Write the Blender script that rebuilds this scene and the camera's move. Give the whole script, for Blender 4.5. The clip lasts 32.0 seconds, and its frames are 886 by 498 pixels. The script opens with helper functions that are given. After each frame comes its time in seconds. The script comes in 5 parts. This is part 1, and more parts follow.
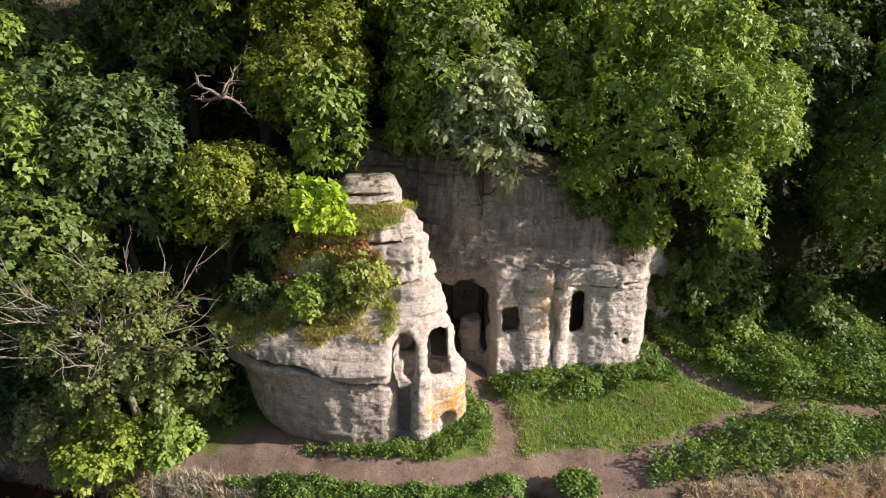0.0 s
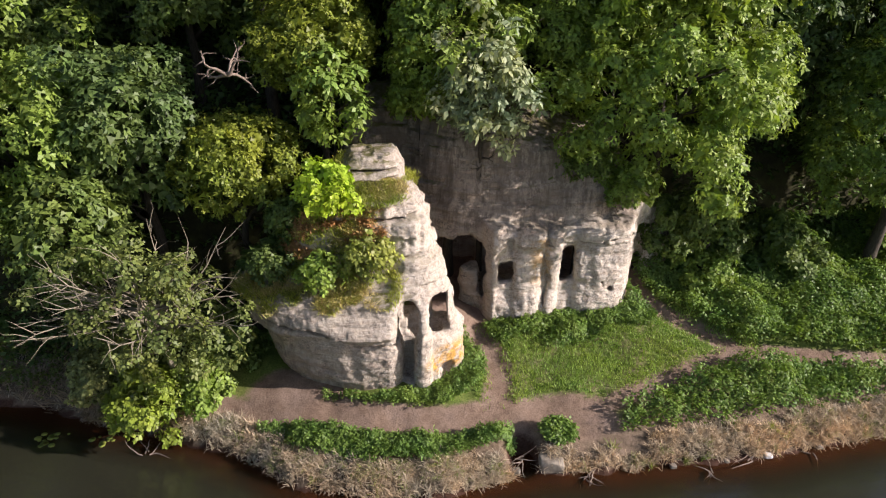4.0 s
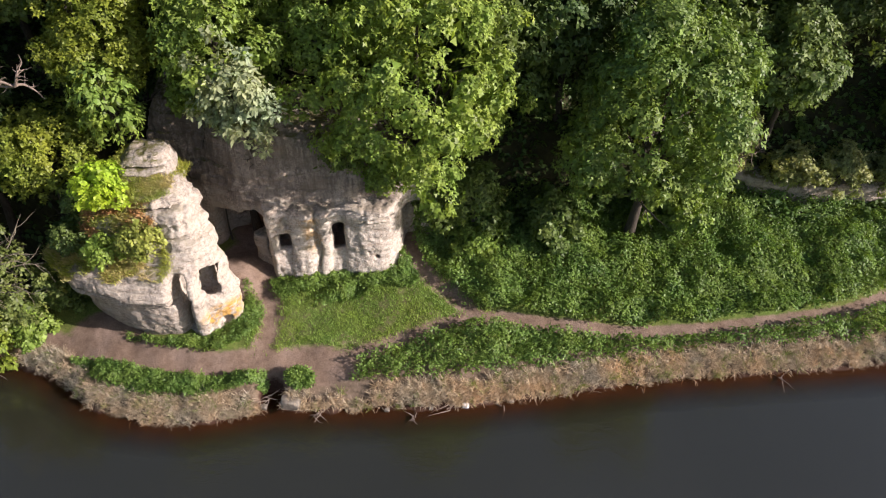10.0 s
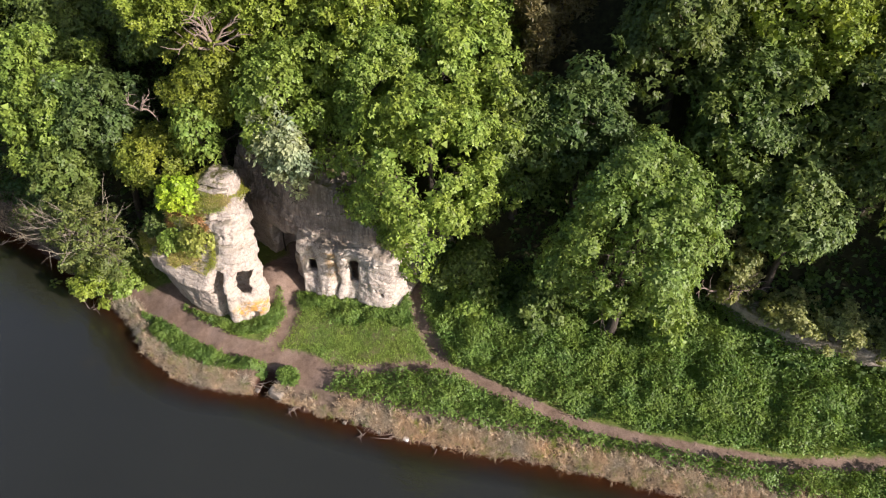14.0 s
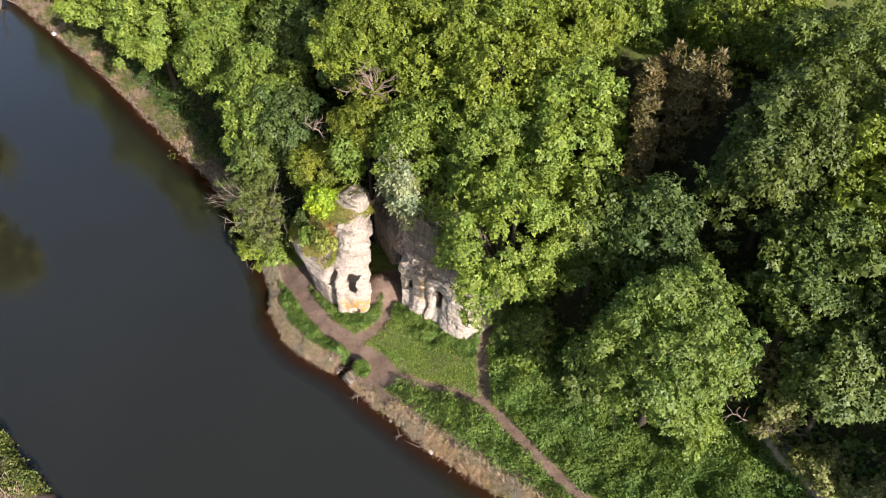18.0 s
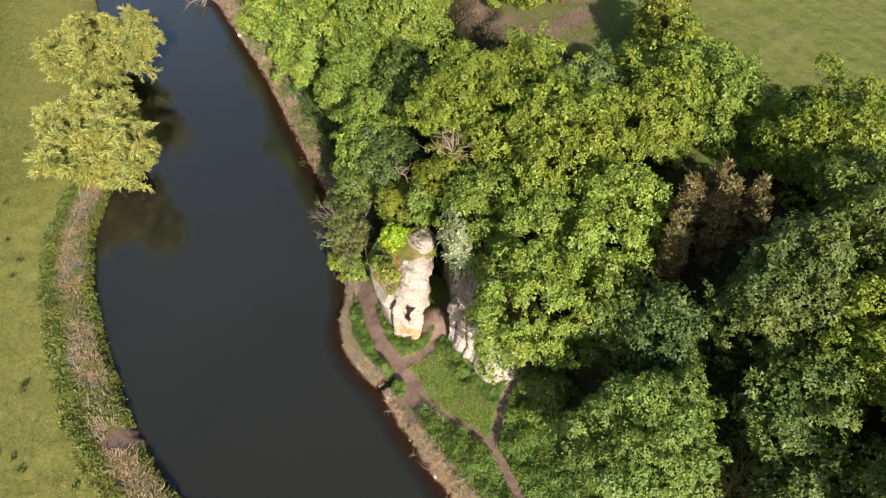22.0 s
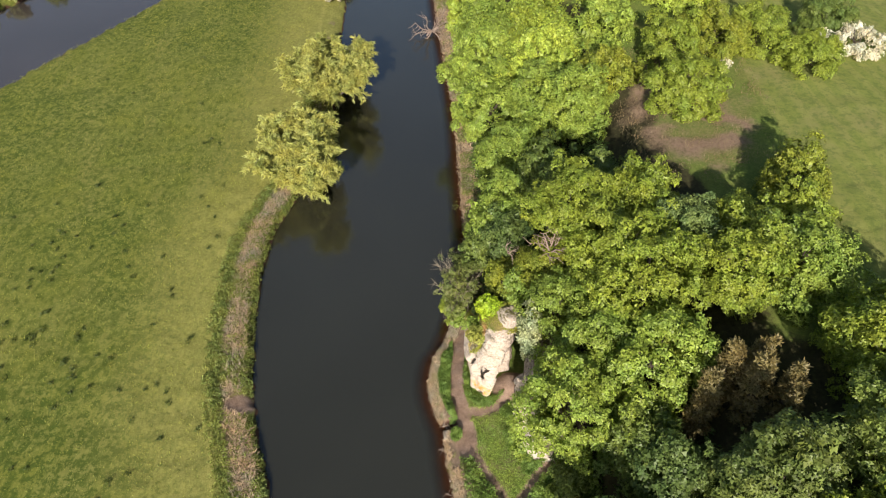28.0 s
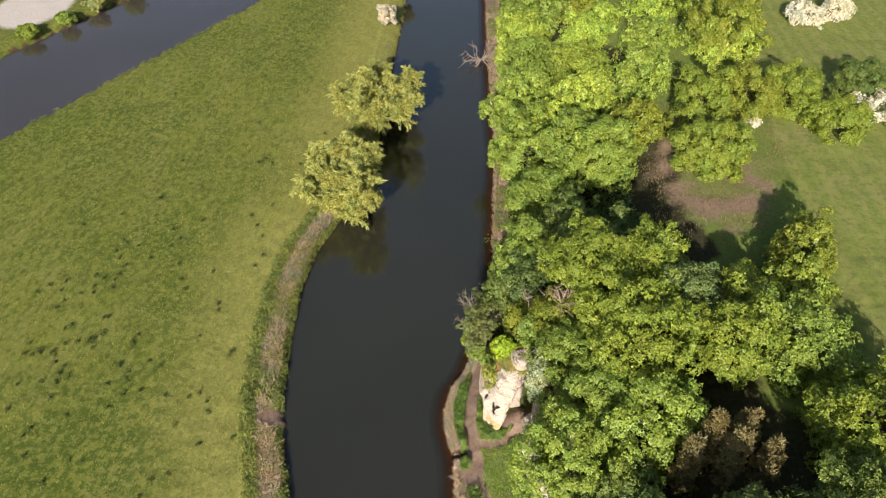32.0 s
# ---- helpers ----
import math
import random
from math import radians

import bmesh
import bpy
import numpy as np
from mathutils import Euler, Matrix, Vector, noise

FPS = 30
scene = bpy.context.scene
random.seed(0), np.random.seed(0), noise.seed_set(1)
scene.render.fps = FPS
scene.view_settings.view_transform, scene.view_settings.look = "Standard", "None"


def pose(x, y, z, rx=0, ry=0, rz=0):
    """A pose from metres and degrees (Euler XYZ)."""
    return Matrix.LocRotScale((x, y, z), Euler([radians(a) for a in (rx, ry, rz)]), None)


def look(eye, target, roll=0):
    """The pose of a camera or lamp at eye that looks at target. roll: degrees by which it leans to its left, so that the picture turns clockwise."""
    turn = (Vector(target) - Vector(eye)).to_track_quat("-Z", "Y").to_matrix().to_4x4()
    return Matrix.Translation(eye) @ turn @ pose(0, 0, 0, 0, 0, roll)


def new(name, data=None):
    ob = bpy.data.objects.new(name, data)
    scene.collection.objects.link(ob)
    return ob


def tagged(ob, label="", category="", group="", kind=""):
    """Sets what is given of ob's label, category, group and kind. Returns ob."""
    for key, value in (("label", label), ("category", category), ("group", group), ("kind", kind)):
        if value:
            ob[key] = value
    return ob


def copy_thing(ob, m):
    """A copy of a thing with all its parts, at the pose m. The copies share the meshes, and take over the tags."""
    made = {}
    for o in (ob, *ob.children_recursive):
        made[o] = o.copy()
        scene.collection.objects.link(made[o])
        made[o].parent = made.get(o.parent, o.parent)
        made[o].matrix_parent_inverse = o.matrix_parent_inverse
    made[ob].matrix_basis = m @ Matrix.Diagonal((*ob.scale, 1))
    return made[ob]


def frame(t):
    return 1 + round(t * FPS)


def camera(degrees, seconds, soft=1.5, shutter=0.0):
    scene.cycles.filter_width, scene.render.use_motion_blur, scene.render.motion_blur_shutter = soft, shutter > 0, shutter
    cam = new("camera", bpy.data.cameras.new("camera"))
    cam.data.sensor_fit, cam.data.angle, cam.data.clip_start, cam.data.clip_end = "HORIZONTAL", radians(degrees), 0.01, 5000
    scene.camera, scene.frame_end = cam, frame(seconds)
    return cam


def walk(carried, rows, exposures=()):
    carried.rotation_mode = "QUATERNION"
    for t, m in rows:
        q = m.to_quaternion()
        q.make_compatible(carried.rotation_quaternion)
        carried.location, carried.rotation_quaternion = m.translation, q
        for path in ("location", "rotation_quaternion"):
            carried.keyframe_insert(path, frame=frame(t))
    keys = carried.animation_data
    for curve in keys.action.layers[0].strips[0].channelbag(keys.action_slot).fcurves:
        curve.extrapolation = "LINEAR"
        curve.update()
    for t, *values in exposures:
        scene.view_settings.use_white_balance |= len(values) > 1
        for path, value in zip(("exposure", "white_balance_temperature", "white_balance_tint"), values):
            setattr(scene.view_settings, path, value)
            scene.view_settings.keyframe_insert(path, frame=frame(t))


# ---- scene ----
cam = camera(64.45, 32.0, soft=1.1)
# seconds, x, y, z, pitch, yaw
PATH = [
    (0.0, -0.00, 0.00, 16.65, -17.23, -0.00),
    (0.5, 0.08, 0.09, 17.56, -18.47, 0.22),
    (1.0, 0.14, 0.15, 18.43, -19.80, 0.35),
    (1.5, 0.16, 0.14, 19.11, -21.44, 0.38),
    (2.0, 0.14, 0.14, 19.74, -23.19, 0.37),
    (2.5, 0.10, 0.17, 20.41, -25.01, 0.34),
    (4.5, 0.09, 0.21, 23.23, -32.71, 0.17),
    (5.0, 0.38, 0.19, 23.89, -34.87, 0.12),
    (5.5, 1.00, 0.14, 24.51, -37.15, 0.11),
    (6.0, 1.94, 0.05, 25.12, -39.36, 0.10),
    (6.5, 3.10, -0.08, 25.63, -41.31, 0.19),
    (7.0, 4.50, -0.19, 26.26, -42.66, 0.15),
    (7.5, 5.96, -0.19, 27.07, -43.24, 0.32),
    (8.0, 7.55, -0.19, 28.02, -43.31, 0.42),
    (8.5, 9.10, -0.22, 28.88, -43.30, 0.80),
    (9.0, 10.81, -0.23, 29.72, -43.17, 1.15),
    (9.5, 12.43, -0.28, 30.50, -43.09, 2.33),
    (10.0, 14.06, -0.33, 31.36, -42.97, 4.41),
    (10.5, 15.64, -0.37, 32.19, -42.95, 7.01),
    (11.0, 17.28, -0.37, 33.10, -42.89, 9.78),
    (11.5, 18.89, -0.34, 33.95, -42.85, 12.55),
    (12.0, 20.45, -0.32, 34.84, -42.77, 15.32),
    (12.5, 21.90, -0.23, 35.68, -42.71, 17.92),
    (13.0, 23.31, -0.13, 36.56, -42.61, 20.32),
    (13.5, 24.63, 0.00, 37.38, -42.56, 22.63),
    (14.0, 25.93, 0.18, 38.30, -42.48, 25.03),
    (14.5, 27.16, 0.45, 39.16, -42.48, 27.75),
    (16.5, 31.99, 1.80, 42.76, -42.30, 39.93),
    (17.0, 33.08, 2.21, 43.65, -42.21, 42.99),
    (17.5, 34.12, 2.68, 44.52, -42.20, 45.84),
    (18.0, 35.14, 3.22, 45.49, -42.20, 48.46),
    (18.5, 36.08, 3.83, 46.45, -42.25, 50.82),
    (19.0, 36.97, 4.49, 47.44, -42.31, 52.97),
    (19.5, 37.81, 5.19, 48.41, -42.39, 54.95),
    (20.0, 38.59, 5.91, 49.37, -42.41, 57.02),
    (20.5, 39.34, 6.66, 50.29, -42.43, 59.00),
    (21.0, 40.06, 7.41, 51.25, -42.37, 61.07),
    (21.5, 40.74, 8.16, 52.19, -42.36, 63.04),
    (22.0, 41.42, 8.93, 53.19, -42.29, 65.08),
    (22.5, 42.02, 9.73, 54.15, -42.33, 67.03),
    (23.0, 42.58, 10.57, 55.19, -42.36, 69.10),
    (23.5, 43.10, 11.41, 56.20, -42.42, 71.07),
    (24.0, 43.59, 12.25, 57.25, -42.40, 73.13),
    (24.5, 44.01, 13.05, 58.23, -42.43, 75.04),
    (25.0, 44.40, 13.79, 59.23, -42.43, 77.13),
    (25.5, 44.73, 14.50, 60.20, -42.47, 79.07),
    (27.5, 45.82, 17.32, 64.06, -42.40, 85.58),
    (28.0, 46.01, 17.95, 65.03, -42.36, 86.99),
    (28.5, 46.16, 18.49, 66.02, -42.33, 88.13),
    (29.0, 46.31, 18.96, 67.04, -42.34, 89.11),
    (29.5, 46.43, 19.38, 68.10, -42.39, 90.08),
    (30.0, 46.52, 19.78, 69.16, -42.52, 91.03),
    (30.5, 46.58, 20.16, 70.18, -42.65, 91.83),
    (31.0, 46.62, 20.49, 71.15, -42.75, 92.29),
    (31.5, 46.66, 20.72, 72.05, -42.77, 92.43),
    (32.0, 46.72, 20.87, 72.86, -42.79, 92.57),
]
# seconds, stops, kelvin, tint
EXPOSURES = [(0, 0.70, 6150, 19), (10, 0.66, 6150, 20), (17, 0.68, 6150, 19), (21, 0.66, 6400, 16), (29, 0.68, 6550, 13), (32, 0.68, 6550, 13)]
walk(cam, [(t, pose(x, y, z, 90 + pitch, 0, yaw)) for t, x, y, z, pitch, yaw in PATH], EXPOSURES)

# ---- light ----
SUN_EL, SUN_AZ = 25.5, -9.0          # degrees up; degrees from +x towards +y
world = bpy.data.worlds.new("world")
scene.world = world
world.use_nodes = True
wn = world.node_tree
wbg = wn.nodes["Background"]
sky = wn.nodes.new("ShaderNodeTexSky")
sky.sky_type, sky.sun_disc = "NISHITA", False
sky.sun_elevation, sky.sun_rotation = radians(SUN_EL), radians(90 - SUN_AZ)
sky.air_density, sky.dust_density = 1.0, 2.0
wn.links.new(sky.outputs[0], wbg.inputs[0])
wbg.inputs[1].default_value = 0.078
sun = new("sun", bpy.data.lights.new("sun", "SUN"))
sun.data.energy, sun.data.angle, sun.data.color = 4.8, radians(0.6), (1.0, 0.905, 0.815)
sun_way = Vector((math.cos(radians(SUN_EL)) * math.cos(radians(SUN_AZ)), math.cos(radians(SUN_EL)) * math.sin(radians(SUN_AZ)), math.sin(radians(SUN_EL))))
sun.matrix_world = look(sun_way * 200, (0, 0, 0))

# ---- materials ----


class Nodes:
    """A small builder of node materials."""

    def __init__(self, name):
        self.mat = bpy.data.materials.new(name)
        self.mat.use_nodes = True
        self.tree = self.mat.node_tree
        self.tree.nodes.clear()
        self.out = self.add("ShaderNodeOutputMaterial")

    def add(self, kind, **values):
        node = self.tree.nodes.new(kind)
        for key, value in values.items():
            setattr(node, key, value)
        return node

    def put(self, socket, value):
        if isinstance(value, bpy.types.NodeSocket):
            self.tree.links.new(value, socket)
        elif isinstance(value, tuple) and len(value) == 3 and socket.type == "RGBA":
            socket.default_value = (*value, 1)
        else:
            socket.default_value = value

    def coord(self, scale=(1, 1, 1), kind="Object"):
        c = self.add("ShaderNodeTexCoord")
        m = self.add("ShaderNodeMapping")
        self.put(m.inputs["Vector"], c.outputs[kind])
        m.inputs["Scale"].default_value = scale
        return m.outputs[0]

    def world_coord(self, scale=(1, 1, 1)):
        g = self.add("ShaderNodeNewGeometry")
        m = self.add("ShaderNodeMapping")
        self.put(m.inputs["Vector"], g.outputs["Position"])
        m.inputs["Scale"].default_value = scale
        return m.outputs[0]

    def noise(self, vec, scale, detail=5.0, rough=0.6, warp=0.0):
        n = self.add("ShaderNodeTexNoise")
        self.put(n.inputs["Vector"], vec)
        n.inputs["Scale"].default_value, n.inputs["Detail"].default_value = scale, detail
        n.inputs["Roughness"].default_value, n.inputs["Distortion"].default_value = rough, warp
        return n.outputs[0]

    def ramp(self, fac, *stops):
        r = self.add("ShaderNodeValToRGB")
        self.put(r.inputs[0], fac)
        e = r.color_ramp.elements
        while len(e) < len(stops):
            e.new(0.5)
        for item, (pos, col) in zip(e, stops):
            item.position = pos
            item.color = (*col, 1) if isinstance(col, tuple) else (col, col, col, 1)
        return r.outputs[0]

    def mix(self, fac, a, b, how="MIX"):
        m = self.add("ShaderNodeMix", data_type="RGBA", blend_type=how)
        self.put(m.inputs[0], fac)
        self.put(m.inputs[6], a)
        self.put(m.inputs[7], b)
        return m.outputs[2]

    def math(self, how, a, b=0.0):
        m = self.add("ShaderNodeMath", operation=how)
        self.put(m.inputs[0], a)
        self.put(m.inputs[1], b)
        return m.outputs[0]

    def attr(self, name):
        return self.add("ShaderNodeAttribute", attribute_name=name).outputs["Fac"]

    def bump(self, height, strength=0.5, distance=0.05):
        b = self.add("ShaderNodeBump")
        self.put(b.inputs["Height"], height)
        b.inputs["Strength"].default_value, b.inputs["Distance"].default_value = strength, distance
        return b.outputs[0]

    def surface(self, colour, rough=0.9, normal=None, spec=0.3):
        p = self.add("ShaderNodeBsdfPrincipled")
        self.put(p.inputs["Base Color"], colour)
        self.put(p.inputs["Roughness"], rough)
        p.inputs["Specular IOR Level"].default_value = spec
        if normal:
            self.put(p.inputs["Normal"], normal)
        self.put(self.out.inputs[0], p.outputs[0])
        return self.mat


def leaf_material(name, spread=0.40, through_share=0.26, glow=(1.25, 1.25, 0.6)):
    """Leaves take their tint from the object's colour and vary from leaf to leaf."""
    n = Nodes(name)
    info = n.add("ShaderNodeObjectInfo")
    geo = n.add("ShaderNodeNewGeometry")
    vary = n.ramp(geo.outputs["Random Per Island"], (0.0, 1 - spread), (0.5, 1.0), (1.0, 1 + spread))
    patch = n.ramp(n.noise(n.world_coord(), 0.45, 3), (0.3, (0.90, 1.0, 1.02)), (0.7, (1.26, 1.14, 0.92)))
    col = n.mix(1.0, n.mix(1.0, info.outputs["Color"], vary, "MULTIPLY"), patch, "MULTIPLY")
    p = n.add("ShaderNodeBsdfPrincipled")
    n.put(p.inputs["Base Color"], col)
    p.inputs["Roughness"].default_value, p.inputs["Specular IOR Level"].default_value = 0.5, 0.35
    tr = n.add("ShaderNodeBsdfTranslucent")
    n.put(tr.inputs[0], n.mix(1.0, col, glow, "MULTIPLY"))
    m = n.add("ShaderNodeMixShader")
    m.inputs[0].default_value = through_share
    n.put(m.inputs[1], p.outputs[0])
    n.put(m.inputs[2], tr.outputs[0])
    n.put(n.out.inputs[0], m.outputs[0])
    return n.mat


def bark_material(name, dark, light):
    n = Nodes(name)
    grain = n.noise(n.coord((6, 6, 1.2)), 3.0, 6, 0.65)
    blot = n.noise(n.coord(), 1.3, 3)
    col = n.mix(blot, n.ramp(grain, (0.3, dark), (0.7, light)), n.ramp(grain, (0.3, tuple(c * 0.7 for c in dark)), (0.7, tuple(c * 0.85 for c in light))))
    return n.surface(col, 0.9, n.bump(grain, 0.7, 0.03))


def sandstone_material(name):
    """Pale weathered sandstone: bedding, dark run-off streaks, painted shade with the stains, pink and ochre patches,
    moss on the shelves.
    """
    n = Nodes(name)
    pos = n.world_coord()
    bed = n.noise(n.world_coord((0.35, 0.35, 3.2)), 1.6, 6, 0.6, 0.6)
    big = n.noise(pos, 0.55, 4, 0.6)
    fine = n.noise(pos, 9.0, 6, 0.7)
    grit = n.noise(pos, 42.0, 3, 0.6)
    streak = n.noise(n.world_coord((3.0, 3.0, 0.28)), 1.3, 6, 0.62)
    col = n.ramp(bed, (0.25, (0.40, 0.325, 0.245)), (0.45, (0.475, 0.405, 0.318)), (0.62, (0.55, 0.488, 0.395)), (0.8, (0.41, 0.338, 0.258)))
    col = n.mix(n.ramp(big, (0.40, 0.0), (0.7, 0.55)), col, (0.47, 0.365, 0.285))
    mottled = n.ramp(n.noise(pos, 1.1, 4, 0.6), (0.42, 0.12), (0.60, 1.0))
    col = n.mix(n.math("MULTIPLY", mottled, n.ramp(fine, (0.40, 0.8), (0.52, 0.0))), col, (0.21, 0.172, 0.138))
    rill = n.noise(n.world_coord((5.5, 5.5, 0.55)), 1.0, 5, 0.65)
    col = n.mix(n.ramp(rill, (0.36, 0.42), (0.45, 0.0)), col, (0.24, 0.20, 0.16))
    seam = n.noise(n.world_coord((0.5, 0.5, 7.0)), 1.3, 6, 0.68, 0.5)
    col = n.mix(n.ramp(seam, (0.35, 0.65), (0.41, 0.0)), col, (0.20, 0.168, 0.135))
    chip = n.noise(pos, 3.4, 7, 0.72)
    col = n.mix(n.math("MULTIPLY", mottled, n.ramp(chip, (0.38, 0.85), (0.46, 0.0))), col, (0.15, 0.126, 0.103))
    col = n.mix(n.ramp(fine, (0.58, 0.0), (0.74, 0.5)), col, (0.64, 0.595, 0.515))
    col = n.mix(n.math("MULTIPLY", n.attr("pale"), n.ramp(n.noise(pos, 5.0, 6, 0.7), (0.42, 0.0), (0.55, 0.8))), col, (0.65, 0.60, 0.52))
    # dark streaks and broad weathering; the same mask paints in shade
    stain_shade = n.math("MULTIPLY", n.ramp(streak, (0.44, 0.0), (0.60, 0.7)), n.attr("stain_shade"))
    col = n.mix(stain_shade, col, (0.115, 0.10, 0.085))
    col = n.mix(n.math("MULTIPLY", n.math("MULTIPLY", n.attr("stain_shade"), n.ramp(big, (0.35, 1.0), (0.62, 0.3))), 0.74), col, (0.185, 0.142, 0.104))
    ochre = n.math("MULTIPLY", n.attr("ochre"), n.ramp(n.noise(pos, 2.4, 5, 0.65), (0.40, 0.0), (0.56, 0.9)))
    col = n.mix(ochre, col, (0.55, 0.30, 0.055))
    geo = n.add("ShaderNodeNewGeometry")
    sep = n.add("ShaderNodeSeparateXYZ")
    n.put(sep.inputs[0], geo.outputs["Normal"])
    shelf = n.math("MULTIPLY", n.ramp(sep.outputs[2], (0.55, 0.0), (0.85, 1.0)), n.ramp(n.noise(pos, 1.8, 5, 0.7), (0.42, 0.0), (0.56, 1.0)))
    col = n.mix(n.math("MULTIPLY", shelf, n.attr("turf")), col, (0.135, 0.125, 0.045))
    h = n.math("ADD", n.math("MULTIPLY", fine, 0.7), n.math("ADD", n.math("MULTIPLY", grit, 0.2), n.math("MULTIPLY", bed, 0.8)))
    return n.surface(col, 0.93, n.bump(n.math("ADD", h, n.math("ADD", n.math("MULTIPLY", rill, 0.25), n.math("MULTIPLY", seam, 0.6))), 0.75, 0.09), 0.2)


def ground_material(name):
    """Turf, bare trodden earth, woodland litter, dry bank and crop field, told apart by the sheet's own masks."""
    n = Nodes(name)
    pos = n.world_coord()
    a, b, c = n.noise(pos, 0.16, 5, 0.62), n.noise(pos, 2.6, 6, 0.7), n.noise(pos, 14.0, 4, 0.7)
    turf = n.ramp(b, (0.25, (0.085, 0.115, 0.024)), (0.5, (0.128, 0.186, 0.036)), (0.75, (0.19, 0.235, 0.055)))
    turf = n.mix(n.ramp(a, (0.38, 0.0), (0.66, 0.7)), turf, n.ramp(b, (0.3, (0.13, 0.135, 0.034)), (0.7, (0.205, 0.20, 0.062))))
    turf = n.mix(n.ramp(c, (0.38, 0.55), (0.52, 0.0)), turf, (0.038, 0.060, 0.012))
    meadow = n.ramp(b, (0.25, (0.108, 0.128, 0.020)), (0.5, (0.160, 0.178, 0.030)), (0.75, (0.220, 0.226, 0.050)))
    swath = n.noise(n.world_coord((0.25, 1.0, 1)), 0.22, 4, 0.55)
    meadow = n.mix(n.ramp(swath, (0.48, 0.0), (0.66, 0.55)), meadow, (0.222, 0.215, 0.062))
    meadow = n.mix(n.ramp(a, (0.36, 0.0), (0.64, 0.75)), meadow, n.ramp(b, (0.3, (0.130, 0.150, 0.032)), (0.7, (0.212, 0.224, 0.058))))
    tuft = n.noise(n.world_coord((1, 1.6, 1)), 0.75, 7, 0.72)
    meadow = n.mix(n.ramp(tuft, (0.40, 0.8), (0.52, 0.0)), meadow, (0.066, 0.096, 0.013))
    meadow = n.mix(n.ramp(n.noise(pos, 4.5, 4, 0.7), (0.33, 0.5), (0.42, 0.0)), meadow, (0.070, 0.092, 0.014))
    zone = n.ramp(n.noise(n.world_coord((0.6, 1, 1)), 0.035, 3, 0.6), (0.38, 0.15), (0.54, 0.95))
    meadow = n.mix(n.math("MULTIPLY", zone, n.ramp(n.noise(pos, 1.5, 6, 0.75), (0.45, 1.0), (0.53, 0.0))), meadow, (0.062, 0.094, 0.014))
    meadow = n.mix(n.math("MULTIPLY", n.attr("trail"), n.ramp(b, (0.3, 0.25), (0.6, 0.85))), meadow, (0.300, 0.288, 0.082))
    earth = n.ramp(b, (0.25, (0.125, 0.086, 0.062)), (0.5, (0.225, 0.157, 0.110)), (0.78, (0.31, 0.225, 0.165)))
    earth = n.mix(n.ramp(n.noise(pos, 0.7, 4, 0.6), (0.42, 0.0), (0.68, 0.6)), earth, (0.33, 0.245, 0.19))
    earth = n.mix(n.ramp(c, (0.35, 0.45), (0.55, 0.0)), earth, (0.085, 0.058, 0.040))
    litter = n.ramp(b, (0.3, (0.022, 0.020, 0.011)), (0.55, (0.043, 0.042, 0.017)), (0.75, (0.055, 0.068, 0.020)))
    bank = n.ramp(n.noise(n.world_coord((1, 1, 0.3)), 5.0, 6, 0.72), (0.28, (0.085, 0.062, 0.040)), (0.52, (0.185, 0.138, 0.092)), (0.75, (0.29, 0.222, 0.155)))
    mud = n.ramp(c, (0.3, (0.042, 0.023, 0.015)), (0.7, (0.105, 0.056, 0.036)))
    rows = n.add("ShaderNodeTexWave", wave_type="BANDS", bands_direction="Y")
    n.put(rows.inputs["Vector"], n.world_coord((0.12, 1, 1)))
    rows.inputs["Scale"].default_value, rows.inputs["Distortion"].default_value, rows.inputs["Detail"].default_value = 0.13, 7.0, 4.0
    crop = n.mix(n.ramp(rows.outputs["Color"], (0.35, 0.0), (0.75, 0.24)), n.ramp(b, (0.25, (0.135, 0.172, 0.036)), (0.75, (0.195, 0.225, 0.054))), (0.29, 0.275, 0.095))
    crop = n.mix(n.ramp(a, (0.50, 0.0), (0.74, 0.5)), crop, (0.24, 0.205, 0.10))
    crop = n.mix(n.ramp(n.noise(pos, 1.1, 7, 0.75), (0.40, 0.6), (0.52, 0.0)), crop, (0.085, 0.120, 0.028))
    rough = n.ramp(b, (0.3, (0.14, 0.10, 0.062)), (0.55, (0.235, 0.165, 0.112)), (0.8, (0.175, 0.185, 0.060)))

    def edge(name_, width=0.12):
        return n.ramp(n.math("ADD", n.attr(name_), n.math("MULTIPLY", n.math("SUBTRACT", b, 0.5), 0.9)), (0.5 - width, 0.0), (0.5 + width, 1.0))

    col = n.mix(edge("meadow"), turf, meadow)
    col = n.mix(edge("wood"), col, litter)
    col = n.mix(edge("field", 0.3), col, crop)
    col = n.mix(edge("rough", 0.4), col, rough)
    col = n.mix(edge("bank"), col, bank)
    col = n.mix(edge("path", 0.2), col, earth)
    col = n.mix(edge("sand", 0.2), col, n.ramp(b, (0.3, (0.42, 0.38, 0.33)), (0.7, (0.58, 0.54, 0.48))))
    col = n.mix(edge("mud", 0.2), col, mud)
    h = n.math("ADD", n.math("MULTIPLY", b, 0.6), n.math("MULTIPLY", c, 0.5))
    return n.surface(col, 0.95, n.bump(h, 0.6, 0.10), 0.15)


